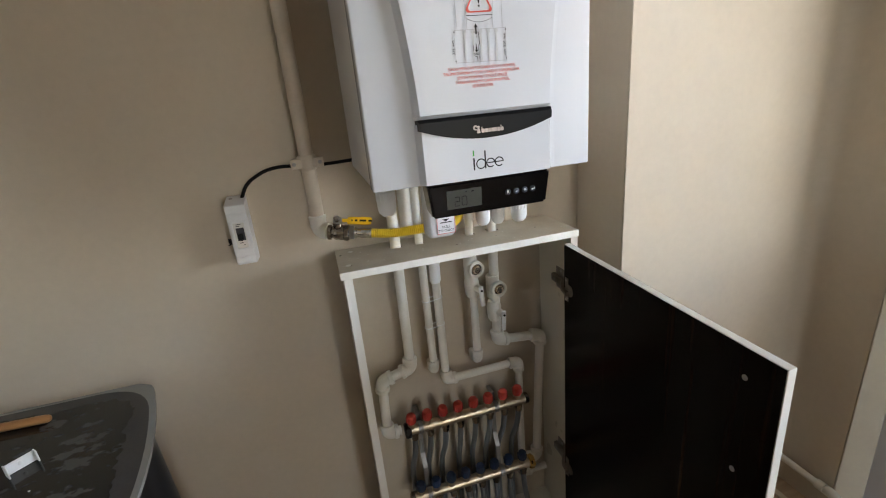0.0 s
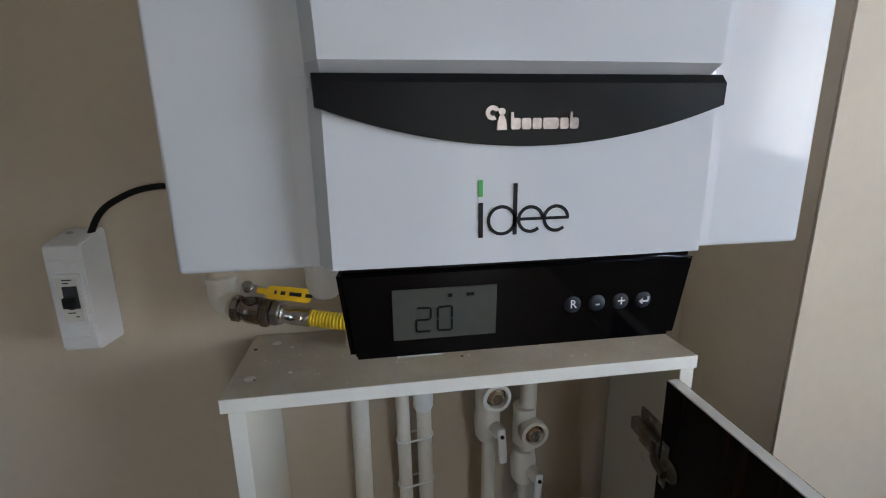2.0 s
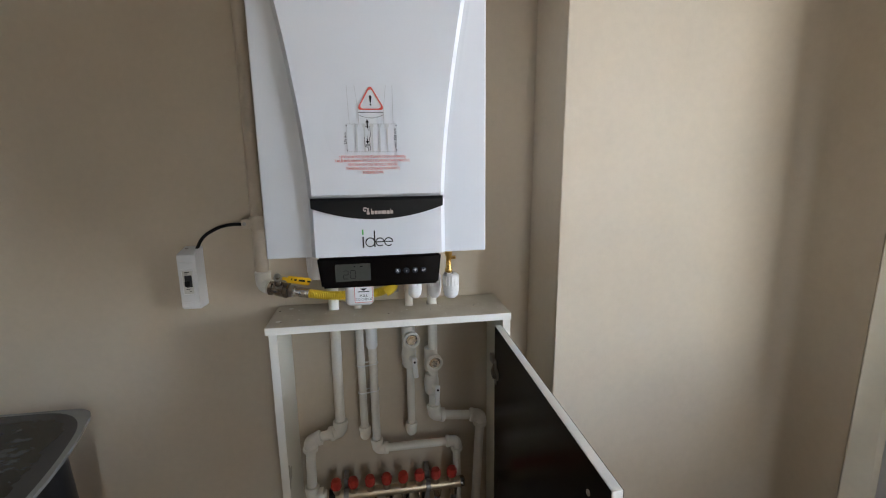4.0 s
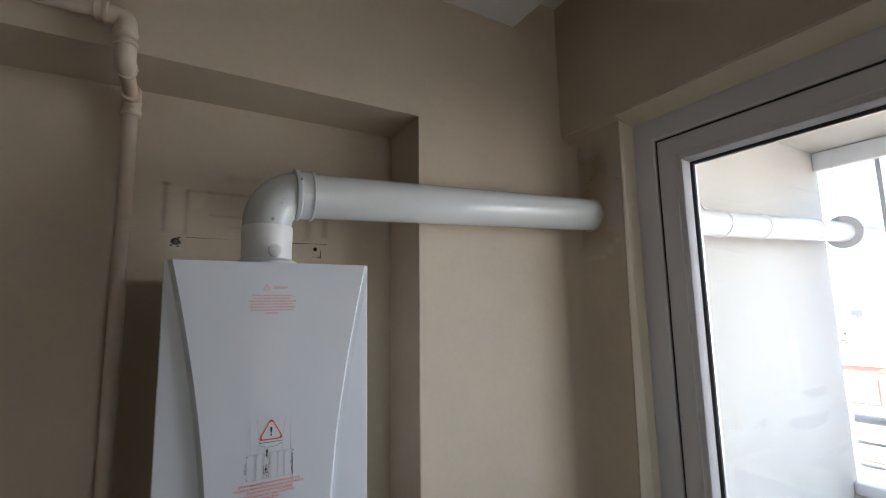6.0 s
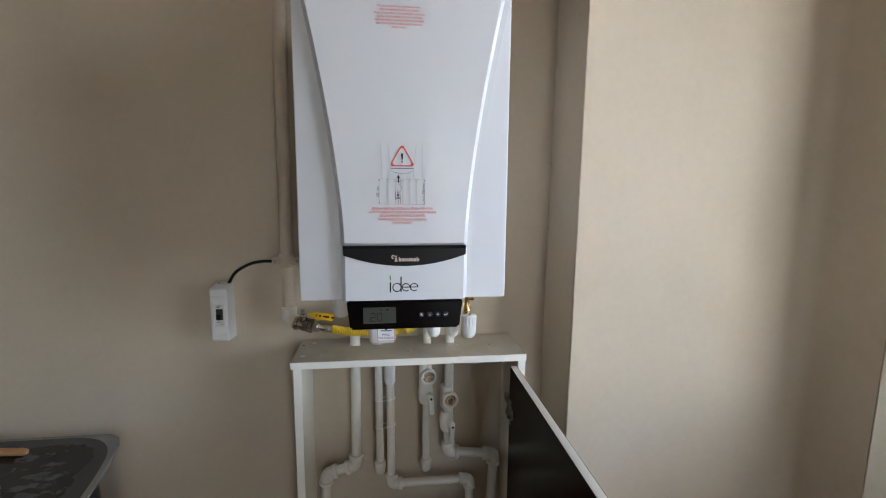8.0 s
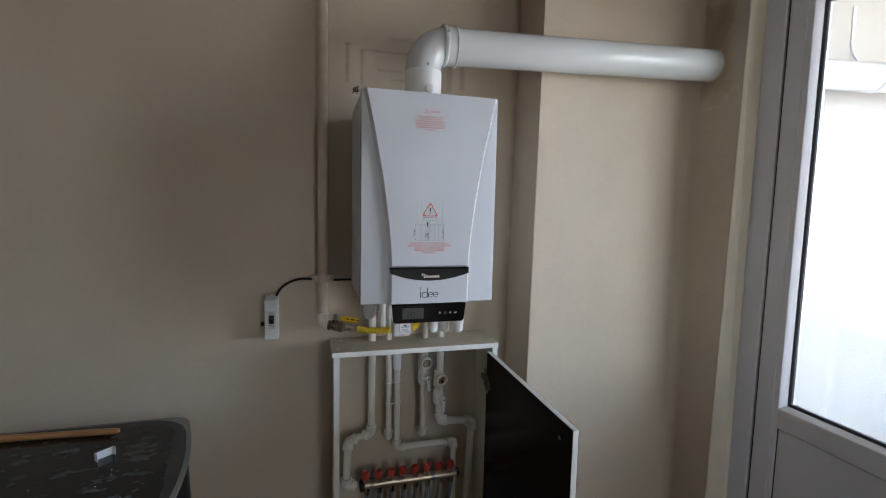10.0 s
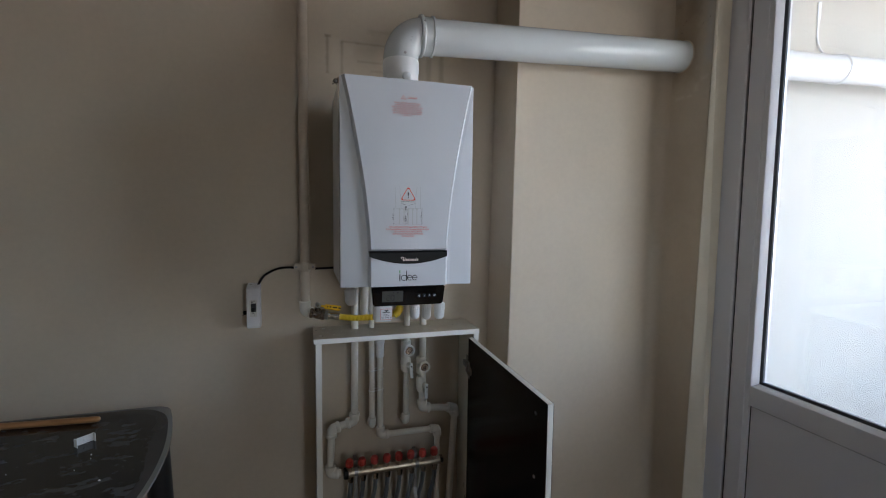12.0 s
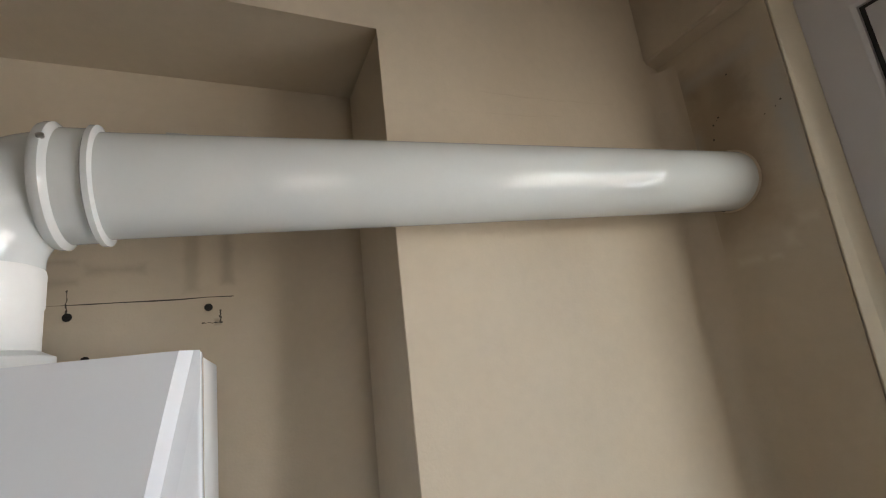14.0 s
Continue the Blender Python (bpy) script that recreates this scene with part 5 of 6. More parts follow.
    for p, q in zip(pts, pts[1:]):
        k = max(1, int((q - p).length / 0.00105))
        dense += [p.lerp(q, j / k) for j in range(k)]
    for j, p in enumerate(dense):
        out.append(0.0118 if j % 4 in (0, 1) else 0.0103)
    part("ribbed_sleeve", tube(dense, 0.011, 0, 16, radii=out), "yellow", h)
    part("end_sleeve", tube([(0.012, -0.112, 1.037), (0.030, -0.110, 1.046), (0.037, -0.106, 1.07)], 0.0135, 0.012), "yellow", h, "smooth yellow heat-shrink sleeve")


gas_valve()


# ---- switch box and cable ----
def switch_box():
    s = thing("breaker_box", (-0.475, -0.002, 0.998), "small white breaker box screwed to the wall", "switch box")
    x0, x1 = -0.4970, -0.4535
    prof = [(0.0, 0.9995), (-0.053, 1.003), (-0.0615, 1.0085), (-0.0615, 1.141), (-0.057, 1.1475), (0.0, 1.158)]
    bm = bmesh.new()
    rows = [[bm.verts.new((x, yy - 0.001, z)) for yy, z in prof] for x in (x0, x1)]
    n = len(prof)
    for k in range(n):
        j = (k + 1) % n
        bm.faces.new((rows[0][k], rows[0][j], rows[1][j], rows[1][k]))
    bm.faces.new(rows[0][::-1]), bm.faces.new(rows[1])
    bmesh.ops.bevel(bm, geom=list(bm.edges), offset=0.0022, segments=2, affect="EDGES")
    part("case", bm, "switch", s, smooth=50)
    xm = (x0 + x1) / 2
    F = front_place(xm, -0.0625, 1.075)

    def rect(w, h, r=0.003):
        return arc(w - r, h - r, r, 0, 90, 3) + arc(r - w, h - r, r, 90, 180, 3) + arc(r - w, r - h, r, 180, 270, 3) + arc(w - r, r - h, r, 270, 360, 3)

    part("window_rim", ring_strip(rect(0.0122, 0.0300), rect(0.0158, 0.0345), 0.0022, F), "switch", s, "raised rim round the breaker window")
    br = part("breaker", plate(rect(0.0120, 0.0298, 0.001), 0.0006, F), "breaker", s, "pale breaker with a black toggle", 0)
    part("toggle_slot", plate(rect(0.0085, 0.0150, 0.001), 0.0003, F @ Matrix.Translation((0.001, 0.003, 0.0006))), "gasket", br, smooth=0)
    part("toggle", box((xm - 0.0055, -0.0725, 1.066), (xm + 0.0065, -0.063, 1.080), 0.0015), "rubber", br, "black toggle")
    mk = bmesh.new()
    for xo, z, w in ((-0.006, 0.0255, 0.011), (-0.006, 0.0215, 0.007), (-0.004, -0.013, 0.006), (-0.006, -0.018, 0.009), (0.002, -0.0235, 0.004)):
        plate([(xo, z), (xo + w, z), (xo + w, z + 0.0014), (xo, z + 0.0014)], 0.0003, F @ Matrix.Translation((0, 0, 0.0006)), mk)
    tagged(part("breaker_marks", mk, "black_ink", br, smooth=0), kind="stuff")
    for z, sg in ((1.1265, 1), (1.0235, -1)):
        part("moulded_ridge", tube([(x0 + 0.003, -0.0622, z), (xm - 0.006, -0.0626, z + 0.0025 * sg), (xm + 0.006, -0.0626, z - 0.0025 * sg), (x1 - 0.003, -0.0622, z)], 0.0011, 0.006, 8), "switch", s)
    part("cover_screw", lathe([(0.0042, 0), (0.0042, 0.002), (0.002, 0.003)], (xm - 0.010, -0.022, 1.1530), (0, -0.25, 0.97), 12), "steel", s)
    part("cover_screw", lathe([(0.0035, 0), (0.0035, 0.002), (0.002, 0.003)], (x1 - 0.010, -0.012, 1.0015), (0, 0, -1), 12), "steel", s)
    w = thing("loose_wire", (-0.505, -0.01, 1.045), "frayed dark wire ends at the side of the breaker box", "wire")
    part("strand", tube([(-0.496, -0.012, 1.052), (-0.507, -0.010, 1.050), (-0.514, -0.004, 1.056)], 0.0018, 0.004, 8), "rubber", w)
    part("strand", tube([(-0.496, -0.012, 1.044), (-0.505, -0.012, 1.047), (-0.516, -0.006, 1.041)], 0.0014, 0.004, 8), "rubber", w)
    part("wall_hole", lathe([(0.008, 0), (0.006, 0.002)], (-0.508, -0.002, 1.049), (0, -1, 0), 9), "hole", w)
    c = thing("power_cable", (-0.33, -0.02, 1.16), "black round power cable looping to the boiler", "cable")
    part("sheath", tube([(-0.463, -0.022, 1.148), (-0.445, -0.020, 1.184), (-0.402, -0.014, 1.207), (-0.365, -0.012, 1.212), (-0.330, -0.014, 1.209), (-0.280, -0.014, 1.205), (-0.235, -0.018, 1.206), (-0.195, -0.064, 1.213)], 0.0042, 0.03, 12), "rubber", c)


switch_box()


# ---- cabinet ----
CAB_F = -0.179


def cabinet():
    c = thing("manifold_cabinet", (0.02, -0.09, FLOOR), "open cream melamine cabinet round the heating manifold", "cabinet")
    x0, x1 = -0.275, 0.325
    top = box((x0, CAB_F, 0.965), (x1, -0.0695, 0.982))
    for a, b in ((x0, -0.1400), (-0.1105, -0.0745), (-0.0510, 0.0625), (0.0870, 0.1235), (0.1535, x1)):
        box((a, -0.0695, 0.965), (b, -0.0405, 0.982), bm=top)
    box((x0, -0.0405, 0.965), (x1, -0.001, 0.982), bm=top)
    bmesh.ops.remove_doubles(top, verts=top.verts, dist=1e-5)
    part("top_board", top, "cab_top", c, "blotchy brownish cream top board with cut-outs for the pipes", 30)
    part("top_edge", box((x0 - 0.0005, CAB_F - 0.0015, 0.9645), (x1 + 0.0005, CAB_F, 0.9825), 0.0006, 1), "cab_edge", c, "white edge band")
    part("side_panel", box((-0.268, CAB_F + 0.004, FLOOR), (-0.250, -0.001, 0.9645), 0.0008, 1), "cab_white", c)
    part("side_panel", box((0.306, CAB_F + 0.004, FLOOR), (0.324, -0.001, 0.9645), 0.0008, 1), "cab_white", c)
    part("side_edge", box((-0.2685, CAB_F + 0.0028, FLOOR), (-0.2495, CAB_F + 0.004, 0.9645)), "cab_edge", c, smooth=0)
    part("side_edge", box((0.3055, CAB_F + 0.0028, FLOOR), (0.3245, CAB_F + 0.004, 0.9645)), "cab_edge", c, smooth=0)
    part("bottom_board", box((-0.250, CAB_F + 0.006, FLOOR + 0.002), (0.306, -0.001, FLOOR + 0.02), 0.0008, 1), "cab_white", c)
    for p in ((-0.264, -0.052),):
        part("dowel_hole", lathe([(0.0028, 0), (0.0028, 0.0006)], (*p, 0.982), (0, 0, 1), 10), "hole", c)
    for p, r in (((-0.252, -0.135), 0.007), ((-0.205, -0.128), 0.003), ((-0.238, -0.035), 0.007), ((-0.215, -0.052), 0.0025)):
        part("glue_spot", lathe([(r, 0), (r * 0.7, 0.0007), (r * 0.2, 0.001)], (*p, 0.982), (0, 0, 1), 12), "cab_edge", c, "dried glue spot")
    rng = random.Random(21)
    for k in range(26):
        r = rng.uniform(0.0008, 0.0022)
        p = (rng.uniform(x0 + 0.01, x1 - 0.02), rng.uniform(CAB_F + 0.008, -0.075), 0.982)
        part("plaster_speck", lathe([(r, 0), (r * 0.7, 0.0005), (r * 0.2, 0.0008)], p, (0, 0, 1), 7), "cab_edge" if k % 7 else "hole", c)
    # the door stands open at a right angle to the front
    h, e = Vector((0.2825, CAB_F - 0.002, 0)), Vector((0.2825, -0.765, 0))
    d = (e - h).normalized()
    n = Vector((d.y, -d.x, 0))
    n = n if n.x > 0 else -n
    L, z0, z1 = (e - h).length, 0.0, 0.9375
    sag = 0.014
    rot = Matrix(((d.x, n.x, 0, h.x), (d.y, n.y, 0, h.y), (-sag / L, 0, 1, sag), (0, 0, 0, 1)))
    door = part("door", box((0, 0.0012, z0), (L, 0.017, z1), 0.0006, 1, m=rot), "cab_edge", c, "open cabinet door with white edges")
    part("inner_face", box((0.001, 0.0, z0 + 0.001), (L - 0.0016, 0.0012, z1 - 0.0016), m=rot), "wenge", door, "dark wenge inner face", 0)
    part("outer_face", box((0.001, 0.017, z0 + 0.001), (L - 0.001, 0.0182, z1 - 0.001), m=rot), "wenge", door, smooth=0)
    for z in (0.887, 0.711):
        part("bolt", lathe([(0.0048, 0), (0.0048, 0.0012), (0.003, 0.0026), (0.001, 0.0028)], rot @ Vector((L - 0.060, 0.0, z)), -n, 14), "steel", door, "knob bolt head")
    kb = part("handle", tube([rot @ Vector((L - 0.060, 0.018, 0.887)), rot @ Vector((L - 0.060, 0.040, 0.885)), rot @ Vector((L - 0.060, 0.040, 0.713)), rot @ Vector((L - 0.060, 0.018, 0.711))], 0.006, 0.012, 12), "black_metal", door, "dark bow handle on the outer side")
    for zc in (0.815, 0.235):
        hg = part("hinge", box((0.290, -0.165, zc + 0.006), (0.3035, -0.098, zc + 0.028), 0.003), "hinge_steel", c, "spring-loaded steel cup hinge")
        part("hinge_base", box((0.3025, -0.158, zc - 0.014), (0.3058, -0.104, zc + 0.048), 0.0015), "hinge_steel", hg)
        for dz in (-0.008, 0.041):
            part("hinge_screw", lathe([(0.0042, 0), (0.0042, 0.0012), (0.002, 0.0024)], (0.3026, -0.131, zc + dz), (-1, 0, 0), 12), "steel", hg)
        part("arm_screw", lathe([(0.0038, 0), (0.0038, 0.0012), (0.001, 0.0016)], (0.2902, -0.118, zc + 0.017), (-1, 0, 0), 10), "steel", hg)
        arm = [(0.297, -0.150, zc + 0.019), (0.288, -0.166, zc + 0.019), (0.279, -0.180, zc + 0.012), (0.2775, -0.204, zc + 0.008)]
        part("hinge_arm", tube(arm, 0.0072, 0.006, 8), "hinge_steel", hg)
        part("hinge_link", tube([(0.300, -0.160, zc + 0.012), (0.286, -0.180, zc + 0.006), (0.279, -0.198, zc + 0.004)], 0.0035, 0.006, 8), "steel", hg)
        cup = part("hinge_plate", box((0.007, -0.0024, zc - 0.030), (0.022, 0.0002, zc + 0.036), 0.001, 1, m=rot), "hinge_steel", hg)
        part("hinge_cup", lathe([(0.0165, 0), (0.0165, 0.002), (0.0135, 0.0028), (0.0125, 0.0012)], rot @ Vector((0.026, 0.0, zc + 0.003)), -n, 20), "hinge_steel", cup)
        for dz in (-0.024, 0.030):
            part("hinge_screw", lathe([(0.0035, 0), (0.0035, 0.0015), (0.001, 0.002)], rot @ Vector((0.0145, -0.0024, zc + dz)), -n, 10), "steel", cup)


cabinet()


# ---- manifold ----
def manifold(name, z, x0, x1, cap, label, caplabel, yy):
    m = thing(name, ((x0 + x1) / 2, yy, z), label, "manifold")
    part("bar", tube([(x0, yy, z), (x1, yy, z)], 0.0155, n=22), "manifold", m)
    s = 1 if cap == "red_cap" else -1
    xe = x0 if s > 0 else x1
    part("end_nut", lathe([(0.0205, 0), (0.0225, 0.003), (0.0225, 0.014), (0.0205, 0.017)], (xe - 0.004 if s > 0 else xe + 0.004, yy, z), (s, 0, 0), 8), "rubber" if s > 0 else "brass", m, smooth=20)
    part("end_cap", lathe([(0.0175, 0), (0.0175, 0.010), (0.012, 0.014)], (x1 - 0.004 if s > 0 else x0 + 0.004, yy, z), (s, 0, 0), 16), "nickel", m)
    for k in range(8):
        x = -0.148 + 0.0475 * k
        part("spigot", lathe([(0.011, 0), (0.011, 0.014), (0.008, 0.016), (0.008, 0.024)], (x, yy - 0.004, z + 0.012), (0, -0.15, 1), 12), "manifold", m)
        v = part("valve_cap", lathe([(0.0105, 0), (0.0135, 0.003), (0.0135, 0.024), (0.0115, 0.029), (0.007, 0.031)], (x, yy - 0.006, z + 0.028), (0, -0.15, 1), 14), cap, m, caplabel)
        ribs = bmesh.new()
        for j in range(10):
            a = 2 * math.pi * j / 10
            p = Vector((x + 0.0135 * math.cos(a), yy - 0.0075 + 0.0135 * math.sin(a), z + 0.033))
            box(p - Vector((0.0012, 0.0012, 0)), p + Vector((0.0012, 0.0012, 0.018)), bm=ribs)
        part("cap_ribs", ribs, cap, v, smooth=0)
        part("outlet", lathe([(0.0125, 0), (0.0125, 0.012), (0.0105, 0.014), (0.0105, 0.024)], (x + 0.006, yy, z - 0.012), (0, 0, -1), 8), "nickel", m, smooth=20)
    return m


manifold("upper_manifold", 0.424, -0.165, 0.214, "red_cap", "brass heating manifold with red valve caps", "ribbed red valve cap", -0.062)
manifold("lower_manifold", 0.190, -0.172, 0.222, "blue_cap", "brass heating manifold with blue valve caps", "ribbed blue valve cap", -0.078)


def floor_hoses():
    rng = random.Random(4)
    for k in range(8):
        x = -0.142 + 0.0475 * k
        for z0, yy, dx in ((0.392, -0.060, -0.012), (0.158, -0.078, 0.010)):
            h = thing("heating_hose", (x + dx, yy, FLOOR), "dark plastic underfloor heating hose", "hose", "hoses below the manifolds")
            j = rng.uniform(-0.006, 0.006)
            yb = yy + (0.035 if z0 > 0.3 else 0.004)
            part("tube", tube([(x, yy, z0), (x + dx * 0.3, yy + 0.004, z0 - 0.06), (x + dx + j, yb, z0 - 0.14), (x + dx * 1.3 + j, yb, FLOOR + 0.02)], 0.0085, 0.05, 12), "hose", h)


floor_hoses()


def bracket(x):
    b = thing("manifold_bracket", (x, -0.03, 0.15), "bent zinc-plated strap holding both manifolds", "bracket", "manifold brackets")
    w = 0.007
    pts = [(-0.004, 0.46), (-0.035, 0.455), (-0.040, 0.33), (-0.040, 0.31), (-0.060, 0.27), (-0.060, 0.17), (-0.004, 0.16)]
    bm = bmesh.new()
    rows = [[bm.verts.new((x + s * w, yy + o, z)) for s in (-1, 1) for o in (0, 0.002)] for yy, z in pts]
    for a, c in zip(rows, rows[1:]):
        for i, j in ((0, 2), (2, 3), (3, 1), (1, 0)):
            bm.faces.new((a[i], a[j], c[j], c[i]))
    bm.faces.new([rows[0][i] for i in (0, 1, 3, 2)]), bm.faces.new([rows[-1][i] for i in (0, 2, 3, 1)])
    part("strap", bm, "strap", b, smooth=20)
    for z, yy in ((0.424, -0.062), (0.190, -0.078)):
        part("clamp", lathe([(0.0162, -0.007), (0.0178, -0.006), (0.0178, 0.006), (0.0162, 0.007)], (x, yy, z), (1, 0, 0), 20), "strap", b)


bracket(-0.122)
bracket(0.115)


# ---- radiator pipe by the door ----
rp = thing("radiator_pipe", (SIDE_X - 0.02, -0.4, FLOOR), "white plastic radiator pipe low along the side wall", "pipe")
part("tube", tube([(SIDE_X - 0.025, NICHE - 0.002, 0.070), (SIDE_X - 0.025, -0.385, 0.066), (SIDE_X - 0.025, -0.430, 0.066), (SIDE_X - 0.025, -0.445, 0.02), (SIDE_X - 0.025, -0.447, FLOOR)], 0.0105, 0.02, 14), "ppr", rp)
part("socket", tube([(SIDE_X - 0.025, -0.378, 0.066), (SIDE_X - 0.025, -0.402, 0.066)], 0.0150, n=16), "ppr", rp)
part("elbow", tube([(SIDE_X - 0.025, -0.405, 0.066), (SIDE_X - 0.025, -0.441, 0.064), (SIDE_X - 0.025, -0.446, 0.03)], 0.0150, 0.02, 16), "ppr", rp)


# ---- marks on the niche wall ----
def wall_marks():
    def patch(name, x0, x1, z0, z1, label, mat, depth=0.0014):
        rng = random.Random(int(x0 * 1000) + int(z0 * 1000))
        pts = []
        for (xa, za), (xb, zb) in (((x0, z0), (x1, z0)), ((x1, z0), (x1, z1)), ((x1, z1), (x0, z1)), ((x0, z1), (x0, z0))):
            for k in range(10):
                t = k / 10
                pts.append((xa + (xb - xa) * t + rng.uniform(-0.0012, 0.0012), za + (zb - za) * t + rng.uniform(-0.0012, 0.0012)))
        return single(name, plate(pts, depth, front_place(0, 0.0, 0)), mat, label, "wall mark", "structure", smooth=0)

    patch("pencil_line", -0.160, 0.225, 1.9055, 1.9067, "fine level pencil line on the wall", "pencil", 0.0003)
    patch("pencil_line", 0.180, 0.208, 1.8645, 1.8660, "short pencil mark on the wall", "pencil", 0.0003)
    patch("pencil_line", 0.2045, 0.2070, 1.8660, 1.885, "short pencil mark on the wall", "pencil", 0.0003)
    patch("pencil_line", 0.0055, 0.0068, 1.893, 1.928, "short upright pencil mark on the wall", "pencil", 0.0003)
    for x, z, big in ((-0.185, 1.893, True), (0.189, 1.890, False), (0.008, 1.889, False), (0.031, 1.825, False)):
        s = thing("wall_anchor", (x, -0.001, z), "dark anchor screw in a chipped hole" if big else "small dark drilled hole with a plug", "anchor", "anchors above the boiler")
        part("hole", lathe([(0.010 if big else 0.0062, 0), (0.008 if big else 0.0052, 0.0012)], (x, -0.0005, z), (0, -1, 0), 11), "pencil" if big else "hole", s)
        part("plug", lathe([(0.0055 if big else 0.0040, 0), (0.0045 if big else 0.0034, 0.0016 if not big else 0.004), (0.002, 0.0018 if not big else 0.006)], (x, -0.001, z), (0, -1, 0), 10), "steel" if big else "hole", s)
    rng = random.Random(9)
    for k in range(6):
        a, r = rng.uniform(0, 6.28), rng.uniform(0.011, 0.022)
        x, z = -0.185 + r * math.cos(a) * 0.6, 1.888 + r * math.sin(a)
        patch("paint_chip", x - 0.003, x + 0.003, z - 0.002, z + 0.002, "small dark paint chip by the anchor", "pencil", 0.0004)
    for k in range(9):
        yy, z = rng.uniform(-0.44, -0.26), rng.uniform(2.08, 2.23)
        r = rng.uniform(0.001, 0.0024)
        single("wall_speck", lathe([(r, 0), (r * 0.4, 0.0006)], (SIDE_X - 0.0002, yy, z), (-1, 0, 0), 7), "pencil", "tiny dark speck on the side wall", "wall mark", "structure")
    for x0, x1, z, h in ((0.47, 0.80, 2.165, 0.022), (0.62, 0.93, 2.205, 0.014)):
        pts = []
        for k in range(41):
            u = k / 40
            pts.append((x0 + (x1 - x0) * u, z + 0.012 * u + h * (0.5 + 0.5 * noise.noise(Vector((u * 7, z * 9, 0.3)))) * math.sin(math.pi * u) ** 0.5))
        for k in range(39, 0, -1):
            u = k / 40
            pts.append((x0 + (x1 - x0) * u, z + 0.012 * u - 0.6 * h * (0.5 + 0.5 * noise.noise(Vector((u * 7, z * 9, 4.3)))) * math.sin(math.pi * u) ** 0.5))
        single("trowel_streak", plate(pts, 0.0005, front_place(0, NICHE, 0)), "wall", "faint level trowel streak in the pier's plaster", "wall mark", "structure", smooth=0)


wall_marks()


# ---- table ----
def table():
    t = thing("glass_table", (-1.12, -0.38, FLOOR), "small table with a black stone-print glass top and dark legs", "table")
    cx, cy, hx, hy, bulge, top_z = -1.164, -0.500, 0.500, 0.459, 0.085, 0.742

    def outline(inset, r=0.045):
        """A boat-shaped outline: bowed short sides, straight long sides, rounded corners."""
        def bow(s, a, b, n=14):
            return [(s * (hx - bulge * (y / hy) ** 2), y) for y in (a + (b - a) * k / n for k in range(n + 1))]

        def corner(p, q, c, n=8):
            return [tuple(p[i] * (1 - t) ** 2 + 2 * t * (1 - t) * c[i] + q[i] * t * t for i in (0, 1)) for t in (k / n for k in range(1, n))]

        ex = hx - bulge
        pts = []
        right, left = bow(1, hy - r, -hy + r), bow(-1, -hy + r, hy - r)
        pts += right + corner(right[-1], (ex - r, -hy), (ex, -hy)) + [(ex - r, -hy), (r - ex, -hy)]
        pts += corner((r - ex, -hy), left[0], (-ex, -hy)) + left + corner(left[-1], (r - ex, hy), (-ex, hy))
        pts += [(r - ex, hy), (ex - r, hy)] + corner((ex - r, hy), right[0], (ex, hy))
        return [(cx + x * (1 - inset / hx), cy + y * (1 - inset / hy)) for x, y in pts]

    def lift(z):
        return Matrix.Translation((0, 0, z))

    top = plate(outline(0), 0.008, lift(top_z))
    bmesh.ops.bevel(top, geom=[e for e in top.edges if abs(e.verts[0].co.z - e.verts[1].co.z) < 1e-5], offset=0.0015, segments=2, affect="EDGES")
    tt = part("tabletop", top, "table_edge", t, "glass top, its clear rim painted as opaque pale grey")
    part("border_print", plate(outline(0.012, 0.11), 0.0005, lift(top_z + 0.0082)), "table_glass", tt, "smoky grey printed border", 0)
    base = outline(0.024, 0.13)
    dense = []
    for (xa, ya), (xb, yb) in zip(base, base[1:] + base[:1]):
        k = max(1, int(math.hypot(xb - xa, yb - ya) / 0.006))
        dense += [(xa + (xb - xa) * j / k, ya + (yb - ya) * j / k) for j in range(k)]
    rag = []
    for x, yy in dense:
        f = 0.5 + 0.6 * noise.noise(Vector((x * 11, yy * 11, 3.3))) + 0.22 * noise.noise(Vector((x * 55, yy * 55, 7.1)))
        d = Vector((cx - x, cy - yy)).normalized() * max(0.0, f) * 0.042
        rag.append((x + d.x, yy + d.y))
    part("stone_print", plate(rag, 0.0005, lift(top_z + 0.0090)), "stone_print", tt, "black print with grey stone flakes", 0)
    for sx in (-1, 1):
        part("cross_rail", box((cx + sx * 0.42 - 0.02, cy - 0.26, top_z - 0.035), (cx + sx * 0.42 + 0.02, cy + 0.26, top_z - 0.001), 0.004), "black_metal", t)
        for sy in (-1, 1):
            x, yy = cx + sx * 0.425, cy + sy * 0.262
            prof = rounded([(x, yy, top_z - 0.002), (x + sx * 0.012, yy + sy * 0.02, 0.35), (x + sx * 0.02, yy + sy * 0.04, FLOOR)], 0.1, 4)
            part("leg", tube(prof, 0.03, n=20, radii=[0.036 - 0.014 * k / (len(prof) - 1) for k in range(len(prof))]), "black_metal", t)


table()


def stick():
    s = thing("wooden_stick", (-1.15, -0.085, 0.752), "turned wooden stick with a rounded end on the glass table", "stick")
    a, b = Vector((-0.917, -0.130, 0.7622)), Vector((-1.46, -0.093, 0.7622))
    d = (b - a).normalized()
    bm = tube([a, a + d * 0.002, a + d * 0.006, a + d * 0.014, a + d * 0.3, b], 0.010, n=20, radii=[0.003, 0.006, 0.008, 0.009, 0.0104, 0.0104])
    part("rod", bm, "wood", s)


stick()


